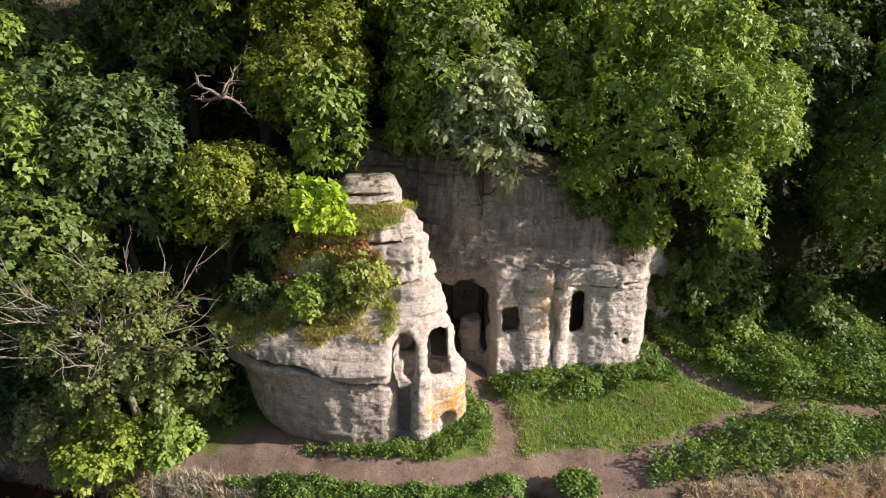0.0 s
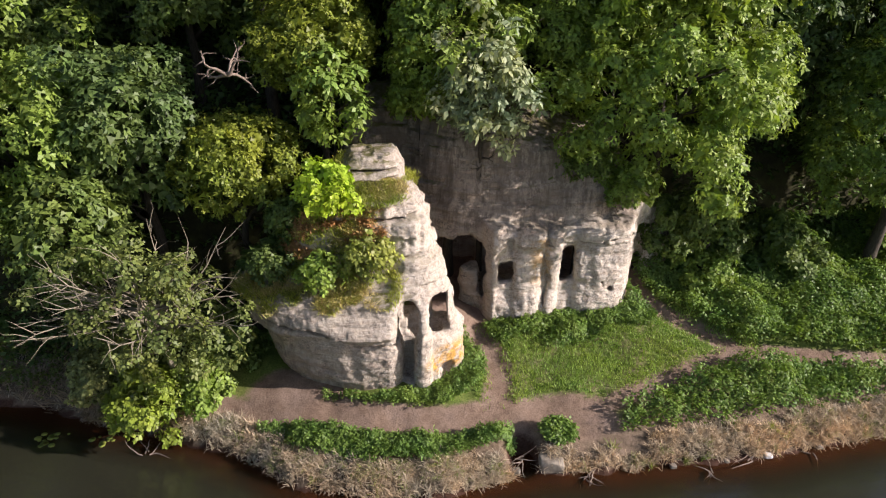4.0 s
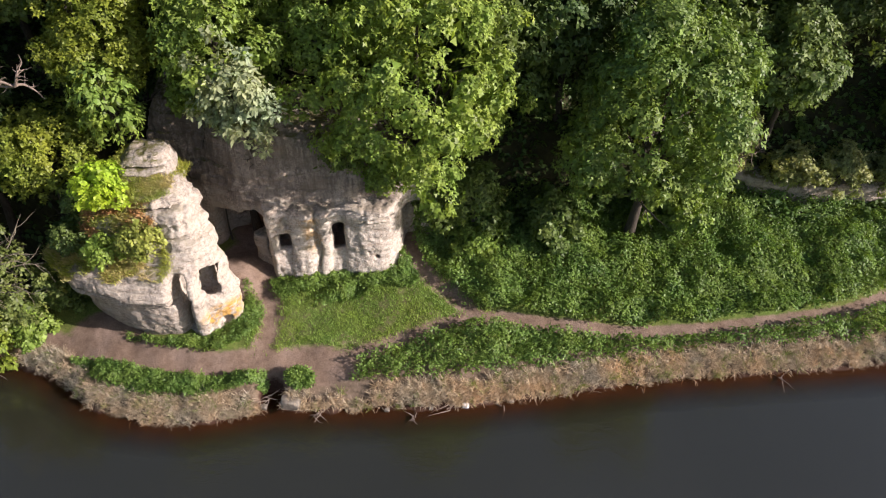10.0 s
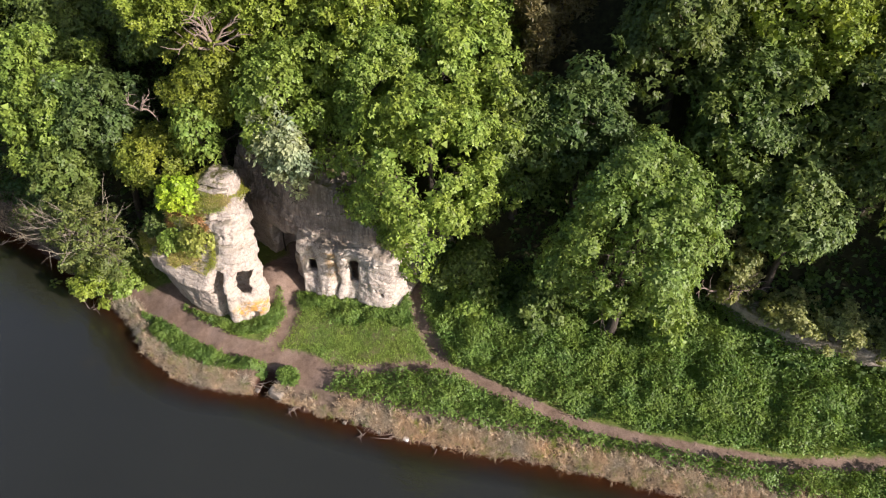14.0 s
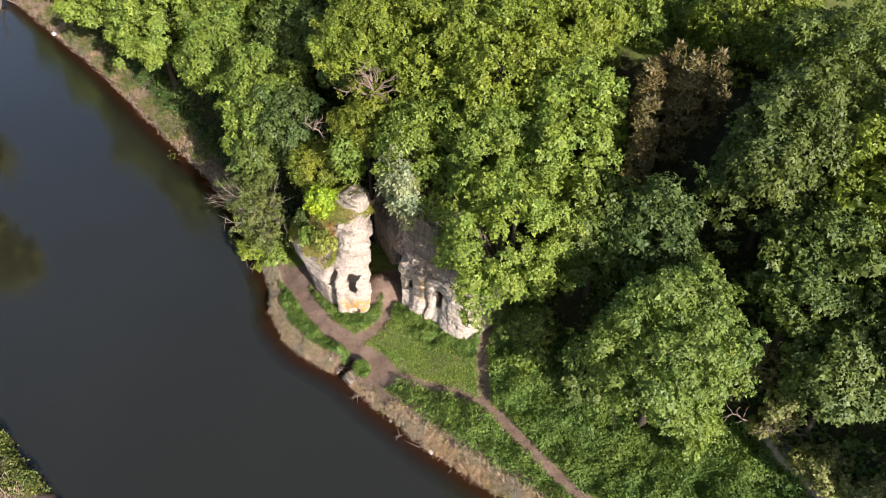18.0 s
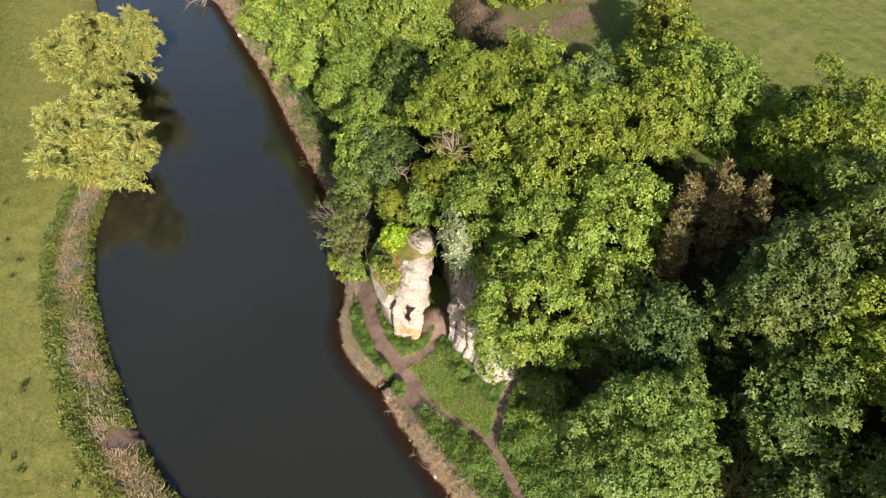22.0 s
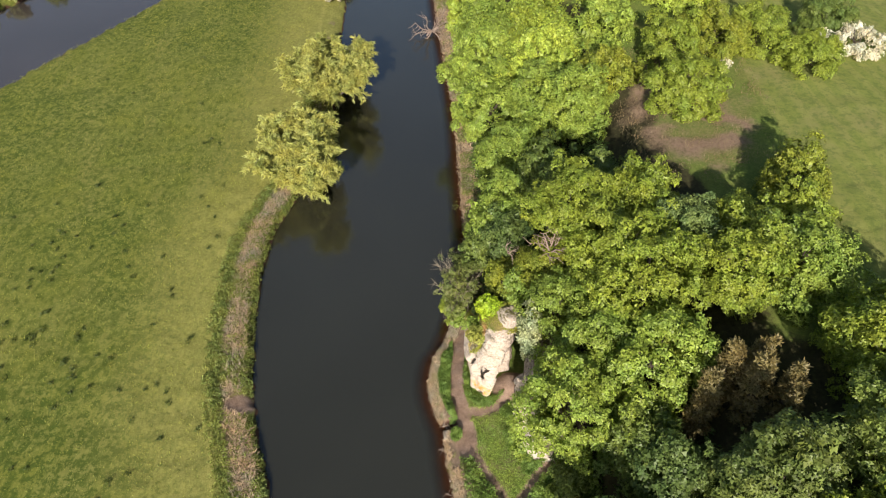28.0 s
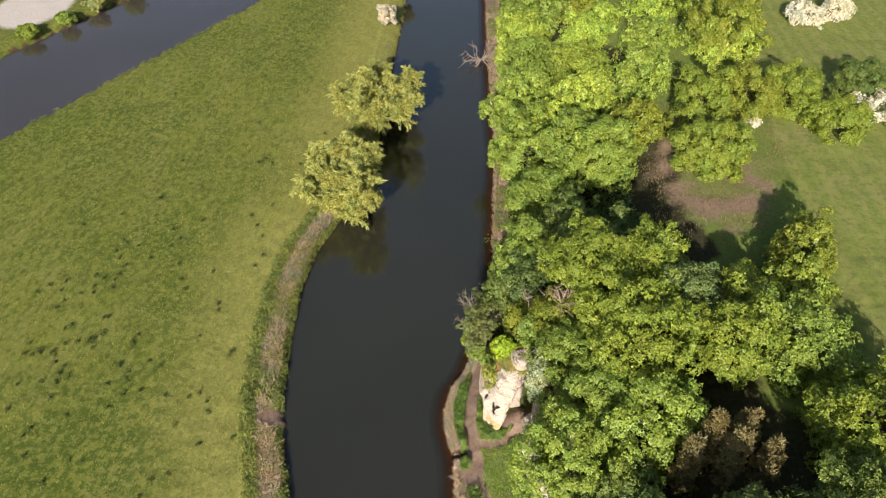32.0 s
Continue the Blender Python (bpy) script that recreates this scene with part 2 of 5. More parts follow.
def water_material(name, tint=(1, 1, 1)):
    """Deep peaty water with wind-ruffled patches; clear and brown over the shallows."""
    n = Nodes(name)
    pos = n.world_coord((1.0, 1.7, 1.0))
    ripple = n.math("ADD", n.noise(pos, 1.6, 4, 0.6, 0.4), n.math("MULTIPLY", n.noise(pos, 6.0, 3, 0.5), 0.3))
    ruffled = n.ramp(n.noise(n.world_coord((0.6, 1.0, 1)), 0.12, 3, 0.6), (0.38, 0.35), (0.62, 1.0))
    p = n.add("ShaderNodeBsdfPrincipled")
    cloud = n.noise(n.world_coord(), 0.05, 3)
    n.put(p.inputs["Base Color"], n.mix(1.0, tint, n.ramp(cloud, (0.3, (0.0225, 0.0225, 0.0130)), (0.7, (0.0280, 0.0285, 0.0185))), "MULTIPLY"))
    n.put(p.inputs["Roughness"], n.math("ADD", 0.05, n.math("MULTIPLY", ruffled, 0.08)))
    p.inputs["IOR"].default_value = 1.50
    p.inputs["Specular IOR Level"].default_value = 1.0
    n.put(p.inputs["Normal"], n.bump(n.math("MULTIPLY", ripple, ruffled), 0.28, 0.06))
    clear = n.add("ShaderNodeBsdfTransparent")
    clear.inputs[0].default_value = (0.72, 0.55, 0.38, 1)
    m = n.add("ShaderNodeMixShader")
    n.put(m.inputs[0], n.ramp(n.attr("shallow"), (0.1, 0.0), (0.75, 0.85)))
    n.put(m.inputs[1], p.outputs[0])
    n.put(m.inputs[2], clear.outputs[0])
    n.put(n.out.inputs[0], m.outputs[0])
    return n.mat


def plain_rock(name, dark, light, scale=4.0):
    n = Nodes(name)
    f = n.noise(n.coord(), scale, 6, 0.7)
    return n.surface(n.ramp(f, (0.3, dark), (0.7, light)), 0.9, n.bump(f, 0.7, 0.04), 0.25)


LEAF = leaf_material("leaf")
HERB = leaf_material("herb", 0.35, 0.32)
STRAW = leaf_material("straw", 0.28, 0.25, (1.0, 0.96, 0.9))
BARK = bark_material("bark", (0.035, 0.028, 0.020), (0.115, 0.095, 0.070))
PALE_BARK = bark_material("pale_bark", (0.16, 0.118, 0.085), (0.36, 0.285, 0.225))
TWIG = bark_material("twig", (0.17, 0.145, 0.10), (0.36, 0.315, 0.225))
ROCK = sandstone_material("sandstone")
GROUND = ground_material("ground")
WATER = water_material("river_water")
# lagoon variant: light violet sky reflection painted into the base colour
SKY_TINT_WATER = water_material("sky_tint_water", (2.1, 1.75, 2.3))
BOULDER = plain_rock("boulder", (0.16, 0.135, 0.10), (0.34, 0.30, 0.235))
WHITE = plain_rock("white_plastic", (0.70, 0.69, 0.66), (0.86, 0.85, 0.83), 9.0)

# ---- geometry helpers ----


def sheet(name, verts, faces, material, smooth=False):
    """A mesh object from numpy arrays; faces all have the same number of corners."""
    verts, faces = np.asarray(verts, np.float32), np.asarray(faces, np.int32)
    me = bpy.data.meshes.new(name)
    k = faces.shape[1]
    me.vertices.add(len(verts))
    me.vertices.foreach_set("co", verts.ravel())
    me.loops.add(faces.size)
    me.loops.foreach_set("vertex_index", faces.ravel())
    me.polygons.add(len(faces))
    me.polygons.foreach_set("loop_start", np.arange(0, faces.size, k, dtype=np.int32))
    if smooth:
        me.polygons.foreach_set("use_smooth", np.ones(len(faces), bool))
    me.update(calc_edges=True)
    me.materials.append(material)
    return me


def mask(me, name, values):
    me.attributes.new(name, "FLOAT", "POINT").data.foreach_set("value", np.asarray(values, np.float32).ravel())


def part(name, me, parent, label="", colour=None):
    ob = new(name, me)
    ob.parent = parent
    if label:
        ob["label"] = label
    if colour:
        ob.color = (*colour, 1)
    return ob


def hashed(ix, iy, iz, seed):
    h = (ix.astype(np.int64) * 374761393 + iy.astype(np.int64) * 668265263 + iz.astype(np.int64) * 2147483647 + seed * 1274126177) & 0xFFFFFFFF
    h = ((h ^ (h >> 13)) * 1274126177) & 0xFFFFFFFF
    h = ((h ^ (h >> 16)) * 2246822519) & 0xFFFFFFFF
    return ((h ^ (h >> 15)) & 0xFFFFFF) / float(0xFFFFFF)


def value_noise(x, y, z, seed=0):
    """Smooth noise from 0 to 1 on numpy arrays."""
    x, y, z = np.broadcast_arrays(x, y, z)
    fx, fy, fz = np.floor(x), np.floor(y), np.floor(z)
    ix, iy, iz = fx.astype(np.int64), fy.astype(np.int64), fz.astype(np.int64)
    u, v, w = x - fx, y - fy, z - fz
    u, v, w = u * u * (3 - 2 * u), v * v * (3 - 2 * v), w * w * (3 - 2 * w)
    out = 0
    for dx in (0, 1):
        for dy in (0, 1):
            for dz in (0, 1):
                k = (u if dx else 1 - u) * (v if dy else 1 - v) * (w if dz else 1 - w)
                out = out + k * hashed(ix + dx, iy + dy, iz + dz, seed)
    return out


def fractal(x, y, z, seed=0, octaves=4, gain=0.5):
    total, amp, norm = 0, 1.0, 0.0
    for o in range(octaves):
        total = total + amp * value_noise(x * 2 ** o, y * 2 ** o, z * 2 ** o, seed + o)
        norm += amp
        amp *= gain
    return total / norm


def smooth_step(a, b, x):
    t = np.clip((x - a) / (b - a), 0, 1)
    return t * t * (3 - 2 * t)


def surface_nets(field, origin, step):
    """Quads on the zero level of a sampled field (negative inside)."""
    s = field < 0
    nx, ny, nz = field.shape
    total = np.zeros((nx - 1, ny - 1, nz - 1, 3), np.float32)
    count = np.zeros((nx - 1, ny - 1, nz - 1), np.float32)
    corners = [(i, j, k) for i in (0, 1) for j in (0, 1) for k in (0, 1)]
    pick = lambda arr, c: arr[c[0]:nx - 1 + c[0], c[1]:ny - 1 + c[1], c[2]:nz - 1 + c[2]]
    for a in corners:
        for axis in range(3):
            if a[axis]:
                continue
            b = tuple(1 if q == axis else a[q] for q in range(3))
            fa, fb = pick(field, a), pick(field, b)
            cross = pick(s, a) != pick(s, b)
            t = np.where(cross, fa / np.where(cross, fa - fb, 1), 0)
            for q in range(3):
                total[..., q] += np.where(cross, a[q] + (t if q == axis else 0), 0)
            count += cross
    live = count > 0
    ids = np.full(count.shape, -1, np.int64)
    ids[live] = np.arange(live.sum())
    base = np.argwhere(live)
    verts = (base + total[live] / count[live][:, None]) * step + np.asarray(origin)
    quads = []
    for axis in range(3):
        u, v = (axis + 1) % 3, (axis + 2) % 3
        sl0, sl1 = [slice(None)] * 3, [slice(None)] * 3
        sl0[axis], sl1[axis] = slice(0, -1), slice(1, None)
        a, b = s[tuple(sl0)], s[tuple(sl1)]
        for flip in (False, True):
            e = np.argwhere((a & ~b) if not flip else (~a & b))
            e = e[(e[:, u] > 0) & (e[:, v] > 0) & (e[:, u] < field.shape[u] - 1) & (e[:, v] < field.shape[v] - 1)]
            if not len(e):
                continue
            c = []
            for du, dv in ((-1, -1), (0, -1), (0, 0), (-1, 0)):
                q = e.copy()
                q[:, u] += du
                q[:, v] += dv
                c.append(ids[q[:, 0], q[:, 1], q[:, 2]])
            quads.append(np.stack(c if not flip else c[::-1], 1))
    return verts, np.concatenate(quads)


def soft_min(a, b, k):
    h = np.clip(0.5 + 0.5 * (b - a) / k, 0, 1)
    return b + (a - b) * h - k * h * (1 - h)


def soft_max(a, b, k):
    return -soft_min(-a, -b, k)


def tubes(paths, sides=7):
    """Tapered tubes: each path is a list of (point, radius)."""
    V, Q, base = [], [], 0
    ring = np.linspace(0, 2 * np.pi, sides, endpoint=False)
    for path in paths:
        pts = np.array([p for p, _ in path], float)
        rad = np.array([r for _, r in path], float)
        way = np.gradient(pts, axis=0)
        way /= np.linalg.norm(way, axis=1)[:, None] + 1e-9
        side = np.cross(way, (0.31, 0.12, 0.94) if abs(way[0][2]) < 0.9 else (1, 0, 0))
        side /= np.linalg.norm(side, axis=1)[:, None] + 1e-9
        up = np.cross(way, side)
        n = len(pts)
        co = pts[:, None] + rad[:, None, None] * (np.cos(ring)[None, :, None] * side[:, None] + np.sin(ring)[None, :, None] * up[:, None])
        V.append(co.reshape(-1, 3))
        for i in range(n - 1):
            for j in range(sides):
                k = (j + 1) % sides
                Q.append((base + i * sides + j, base + i * sides + k, base + (i + 1) * sides + k, base + (i + 1) * sides + j))
        base += n * sides
    return np.concatenate(V), np.array(Q)


def branch(rng, start, way, length, radius, bends=5, wander=0.25, lift=0.0):
    """A wandering, tapering path for tubes()."""
    p, w = np.array(start, float), np.array(way, float)
    w /= np.linalg.norm(w)
    out = [(p.copy(), radius)]
    for i in range(bends):
        w = w + rng.normal(0, wander, 3) + np.array((0, 0, lift))
        w /= np.linalg.norm(w)
        p = p + w * length / bends
        out.append((p.copy(), radius * (1 - 0.85 * (i + 1) / bends)))
    return out


def leaves(rng, at, facing, size, long=1.0, per=5, spread=0.55, droop=0.25, slim=0.36):
    """Sprigs at the points, each a whorl of folded leaves. Returns vertices and quads."""
    n = len(at)
    at, facing = np.repeat(at, per, 0), np.repeat(facing, per, 0)
    m = n * per
    facing = facing + rng.normal(0, 0.35, (m, 3))
    facing /= np.linalg.norm(facing, axis=1)[:, None] + 1e-9
    t = np.cross(facing, rng.normal(0, 1, (m, 3)))
    t /= np.linalg.norm(t, axis=1)[:, None] + 1e-9
    b = np.cross(facing, t)
    s = (size * rng.uniform(0.65, 1.3, m))[:, None]
    root = at + t * s * spread * 0.3 + rng.normal(0, 1, (m, 3)) * s * spread * 0.5
    tip = root + t * s * long - facing * s * droop * rng.uniform(0.2, 1.4, (m, 1))
    mid = root + t * s * long * 0.5 + facing * s * 0.06
    v = np.stack([root, mid + b * s * slim, tip, mid - b * s * slim], 1).reshape(-1, 3)
    return v, np.arange(m * 4).reshape(-1, 4)


def rosettes(rng, at, facing, size, long=1.0, per=7, droop=0.25, slim=0.36, kite=False):
    """Sprigs at the points, each a whorl of leaves that fans out like a small umbrella."""
    n = len(at)
    u = np.cross(facing, rng.normal(0, 1, (n, 3)))
    u /= np.linalg.norm(u, axis=1)[:, None] + 1e-9
    w = np.cross(facing, u)
    ang = (np.arange(per) * 2 * np.pi / per)[None] + rng.normal(0, 0.3, (n, per))
    t = (np.cos(ang)[..., None] * u[:, None] + np.sin(ang)[..., None] * w[:, None]).reshape(-1, 3)
    f = np.repeat(facing, per, 0)
    m = n * per
    rise = rng.uniform(-0.35, 0.75, (m, 1))
    way = t * np.cos(rise) + f * np.sin(rise)
    s = (size * np.repeat(rng.uniform(0.7, 1.25, n), per) * rng.uniform(0.75, 1.2, m))[:, None]
    root = np.repeat(at, per, 0) + way * s * 0.16 + rng.normal(0, 0.10, (m, 3)) * s
    tip = root + way * s * long
    tip[:, 2] -= (s[:, 0] * droop * rng.uniform(0.2, 1.4, m))
    b = np.cross(f, t) + f * rng.normal(0, 0.25, (m, 1))
    wide = root + (tip - root) * (0.45 if kite else 0.22)
    if kite:
        v = np.stack([root, wide + b * s * slim, tip, wide - b * s * slim], 1).reshape(-1, 3)
        return v, np.arange(m * 4).reshape(-1, 4)
    v = np.stack([wide + b * s * slim, tip, wide - b * s * slim], 1).reshape(-1, 3)
    return v, np.arange(m * 3).reshape(-1, 3)


def crown(rng, radii, lobes, lobe_size, sprigs, leaf, long=1.0, per=7, low=-0.55, droop=0.25, hang=0.0, slim=0.40, least=0.70, dense=True, kite=False):
    """A crown round the origin: boughs of leaf as lobes on an uneven ellipsoid, whorled sprigs all over them, and the closed leaf mass inside each lobe."""
    R = np.array(radii, float)
    k = np.arange(lobes) + 0.5
    cz = 1 - k / lobes * (1 - low)
    ang = k * 2.399963 + rng.uniform(0, 6.28)
    ring = np.sqrt(np.maximum(1 - cz ** 2, 0))
    unit = np.stack([ring * np.cos(ang), ring * np.sin(ang), cz], 1) + rng.normal(0, 0.10, (lobes, 3))
    wave = 0.16 * np.sin(unit @ rng.normal(0, 2.6, 3) + 1.0) + 0.12 * np.sin(unit @ rng.normal(0, 4.2, 3))
    reach = (rng.uniform(least, 1.0, lobes) * (1 + wave))[:, None]
    size = lobe_size * rng.uniform(0.6, 1.4, lobes)
    centre = unit * np.maximum(R - size[:, None] * 0.7, R * 0.4) * reach
    share = size ** 2 / (size ** 2).sum()
    own = np.repeat(np.arange(len(size)), np.maximum(4, (share * sprigs).astype(int)))
    out = centre / (np.linalg.norm(centre / R, axis=1)[:, None] + 1e-9) / R
    d = rng.normal(0, 0.70, (len(own), 3)) + out[own] * 0.42 + np.array((0, 0, 0.25))
    d /= np.linalg.norm(d, axis=1)[:, None]
    at = centre[own] + d * (size[own] * rng.uniform(0.74, 1.16, len(own)))[:, None] * np.array((1, 1, 0.85))
    sag = hang * rng.uniform(0, 1, len(at)) * np.linalg.norm(at[:, :2], axis=1)
    at[:, 2] -= sag
    facing = d * 0.8 + np.array((0, 0, 0.35)) + rng.normal(0, 0.18, (len(at), 3))
    facing /= np.linalg.norm(facing, axis=1)[:, None]
    v, q = rosettes(rng, at, facing, leaf, long, per, droop, slim, kite)
    if dense:
        some = own[::4]
        d = rng.normal(0, 1, (len(some), 3)) + out[some] * 0.5
        d /= np.linalg.norm(d, axis=1)[:, None]
        at = centre[some] + d * size[some][:, None] * 0.62
        v2, q2 = rosettes(rng, at, d, leaf * 1.7, long, per, droop, slim * 1.1, kite)
        q = np.concatenate([q, q2 + len(v)])
        v = np.concatenate([v, v2])
    return v, q


# ---- the lie of the land ----
RIGHT_X = [-400, -150, -82, -58, -40, -28, -20, -13, -9, -6, -3, 0, 4, 8, 13.5, 18.5, 22, 26, 35, 45, 80, 400]
RIGHT_Y = [20, 23, 24.6, 25.4, 25.0, 24.8, 24.3, 22.5, 21.4, 19.6, 18.9, 19.1, 20.3, 20.5, 21.2, 22.3, 23.2, 24.0, 25.4, 27, 33, 110]
LEFT_X = [-400, -112, -94, -60, -45, -37, -30, -22, -13, -4, 2, 7.8, 15, 30, 80, 400]
LEFT_Y = [0, 4.5, 4.2, 4.4, 3.0, 0.5, -1.7, -2.4, -2.1, -1.1, 0.1, 2.0, 3.5, 5.0, 12, 88]
HILL_X = [-400, -60, -30, -18, -11, -7, -4, 9, 11, 14, 20, 28, 34, 45, 80, 400]
HILL_Y = [27, 29, 28.4, 27.4, 28.2, 31.2, 33.2, 33.2, 33.6, 34.0, 35.0, 36.8, 35.6, 38, 44, 125]
STEP_X = [-400, -30, -14, -7, -3, 9, 12, 26, 30, 45, 400]
STEP_H = [2.5, 3.0, 4.5, 7.0, 8.3, 8.0, 5.0, 3.0, 2.0, 2.5, 2.5]
WEST_PATH = [(-120, 26.6), (-80, 27.0), (-45, 27.0), (-25, 26.6), (-16, 25.0), (-13, 24.0)]
MAIN_PATH = [(-14, 23.8), (-9, 22.6), (-5.8, 22.5), (-2.7, 22.0), (0.2, 21.9), (2.2, 22.3), (3.6, 22.5)]
SPUR_PATH = [(2.2, 22.5), (2.5, 24.2), (2.3, 25.9), (1.0, 27.4), (-0.6, 28.5)]
RIVER_PATH = [(2.0, 22.4), (4, 22.8), (6, 22.8), (7.9, 23.5), (10.8, 24.9), (13.3, 26.0), (14.8, 26.2), (18.5, 26.1), (22.5, 26.0), (26.3, 26.5), (30.3, 27.3), (35.3, 28.5), (39.8, 30.6), (60, 36)]
UP_PATH = [(13.9, 26.3), (12, 27.9), (10.4, 29.3), (9.6, 30.6)]
MEADOW_PATH = [(16, -2), (2, -4.2), (-10, -5.6), (-22, -6.0), (-32, -5.2), (-42, -2.0), (-58, -0.6), (-80, -0.4), (-120, 0)]
LAGOON_P, LAGOON_N = np.array((-57.3, -64.9)), np.array((-0.47, -0.883))


def line_distance(x, y, line):
    best = np.full(np.shape(x), 1e9)
    for (ax, ay), (bx, by) in zip(line, line[1:]):
        dx, dy = bx - ax, by - ay
        t = np.clip(((x - ax) * dx + (y - ay) * dy) / (dx * dx + dy * dy), 0, 1)
        best = np.minimum(best, np.hypot(x - ax - t * dx, y - ay - t * dy))
    return best


def land(x, y):
    """Height of the ground, without the fine unevenness of its material."""
    x, y = np.asarray(x, float), np.asarray(y, float)
    wob = (fractal(x * 0.9, y * 0.9, 0 * x, 5, 3) - 0.5)
    yr = np.interp(x, RIGHT_X, RIGHT_Y) + wob * 0.9
    yl = np.interp(x, LEFT_X, LEFT_Y) + wob * 0.9
    yh = np.interp(x, HILL_X, HILL_Y)
    d = y - yr
    right = np.interp(d, [-4.5, -1.6, 0.0, 0.35, 0.9, 2.4, 9.0, 14.0], [-1.7, -0.35, 0.0, 0.42, 0.72, 1.1, 2.25, 2.9])
    rise = np.interp(x, STEP_X, STEP_H)
    e = y - yh
    top = 19.4 + 0.11 * np.clip(y - 48, 0, 22)
    step = right + rise * smooth_step(-0.2, np.where((x > -6) & (x < 10), 0.9, 2.2), e)
    hill = step + (top - step) * smooth_step(0.0, 1.0, (e - 0.8) / (48 - yh + np.clip(x - 40, 0, 60) * 0.4)) * (e > 0.8)
    left = np.interp(yl - y, [-3.0, -0.6, 0.0, 0.5, 1.6, 4.0], [-1.7, -0.35, 0.0, 0.5, 0.8, 0.95])
    z = np.where(y > (yr + yl) / 2, hill, left)
    s = (x - LAGOON_P[0]) * LAGOON_N[0] + (y - LAGOON_P[1]) * LAGOON_N[1] + wob * 2
    cut = np.interp(s, [-1.5, 0.0, 2.0, 26.5, 28.5, 30.5], [1.2, -0.05, -1.5, -1.5, -0.05, 1.6])
    z = np.where(y < yl - 12, np.minimum(z, np.maximum(cut, -1.5)) + np.where(s > 30, 0.4, 0), z)
    bumpy = (fractal(x * 0.5, y * 0.5, 0 * x + 3, 9, 4) - 0.5)
    z = z + bumpy * np.where(z > 0.5, 0.28, 0.1) + np.where(e > 3, bumpy * 1.2, 0) * (z < 19)
    path = np.minimum.reduce([line_distance(x, y, p) for p in (MAIN_PATH, SPUR_PATH, WEST_PATH, RIVER_PATH, UP_PATH)])
    z = z - 0.14 * (1 - smooth_step(0.25, 0.95, path))
    z = z + 0.9 * (1 - smooth_step(0.3, 1.15, np.hypot((x + 0.3) / 2.0, (y - 27.6) / 1.9)))
    slip = np.hypot((x - 3.3) / 0.75, (y - 21.0) / 0.9)
    return z - 0.75 * (1 - smooth_step(0.55, 1.1, slip))


def spaced(*runs):
    out = []
    for a, b, step in runs:
        out.append(np.arange(a, b - 1e-6, step))
    return np.concatenate(out)


gx = spaced((-900, -300, 60), (-300, -130, 10), (-130, -60, 1.0), (-60, -16, 0.6), (-16, 42, 0.24), (42, 70, 1.0), (70, 200, 8), (200, 901, 70))
gy = spaced((-900, -250, 65), (-250, -100, 10), (-100, -14, 1.6), (-14, 6, 0.4), (6, 16, 2.0), (16, 30, 0.22), (30, 40, 0.45), (40, 90, 1.0), (90, 200, 8), (200, 901, 70))
GX, GY = np.meshgrid(gx, gy, indexing="ij")
GZ = land(GX, GY)
ids = np.arange(GX.size).reshape(GX.shape)
quads = np.stack([ids[:-1, :-1], ids[1:, :-1], ids[1:, 1:], ids[:-1, 1:]], -1).reshape(-1, 4)
me = sheet("ground", np.stack([GX, GY, GZ], -1).reshape(-1, 3), quads, GROUND, True)
yr, yl, yh = (np.interp(GX, a, b) for a, b in ((RIGHT_X, RIGHT_Y), (LEFT_X, LEFT_Y), (HILL_X, HILL_Y)))
tread = np.maximum.reduce([1 - smooth_step(w * 0.55, w * 1.35, line_distance(GX, GY, p)) for p, w in ((MAIN_PATH, 0.95), (SPUR_PATH, 0.7), (WEST_PATH, 0.5), (RIVER_PATH, 0.5), (UP_PATH, 0.6))])
patch = 1 - smooth_step(0.7, 1.25, np.hypot((GX - 5.3) / 2.5, (GY - 22.5) / 1.25))
under_stack = 0.8 * (1 - smooth_step(0.75, 1.15, np.hypot((GX + 6.3) / 2.6, (GY - 23.7) / 1.5)))
passage = 1 - smooth_step(0.7, 1.2, np.hypot((GX - 0.2) / 2.1, (GY - 28.0) / 2.4))
inside = (1 - smooth_step(0.8, 1.1, np.hypot((GX - 4.5) / 6.2, (GY - 31.2) / 2.4)))
trail = np.maximum(1 - smooth_step(0.2, 1.5, line_distance(GX, GY, MEADOW_PATH)), 0.75 * (GY < 12) * (1 - smooth_step(7.0, 20.0, yl - GY + 5 * (fractal(GX * 0.12, GY * 0.12, 0 * GX, 36, 3) - 0.5))))
sand = (1 - smooth_step(0.7, 1.2, np.hypot((GX + 112) / 13, (GY + 84) / 9)))
thin = 0.40 * smooth_step(0.40, 0.62, fractal(GX * 0.8, GY * 0.8, 0 * GX, 33, 3)) * (GX > 1) * (GX < 16) * (GY > 20) * (GY < 29)
landing = 0.85 * (1 - smooth_step(0.6, 1.2, np.hypot((GX + 0.4) / 1.5, (GY + 1.8) / 2.0)))
mask(me, "path", np.maximum.reduce([tread, thin, landing, patch * 0.80, under_stack, passage, inside]))
mask(me, "sand", sand)
mask(me, "bank", np.maximum((GY > 12) * (1 - smooth_step(1.4, 2.6, GY - yr)), (GY < 12) * (1 - smooth_step(0.9, 1.8, np.abs(yl - GY - 2.2))) * (0.15 + 0.38 * smooth_step(0.4, 0.6, fractal(GX * 0.22, GY * 0.22, 0 * GX, 93, 2)))))
mask(me, "mud", np.maximum((GZ < 0.16) * 1.0, 1 - smooth_step(0.6, 1.1, np.hypot((GX - 3.3) / 0.8, (GY - 21.0) / 0.95))))
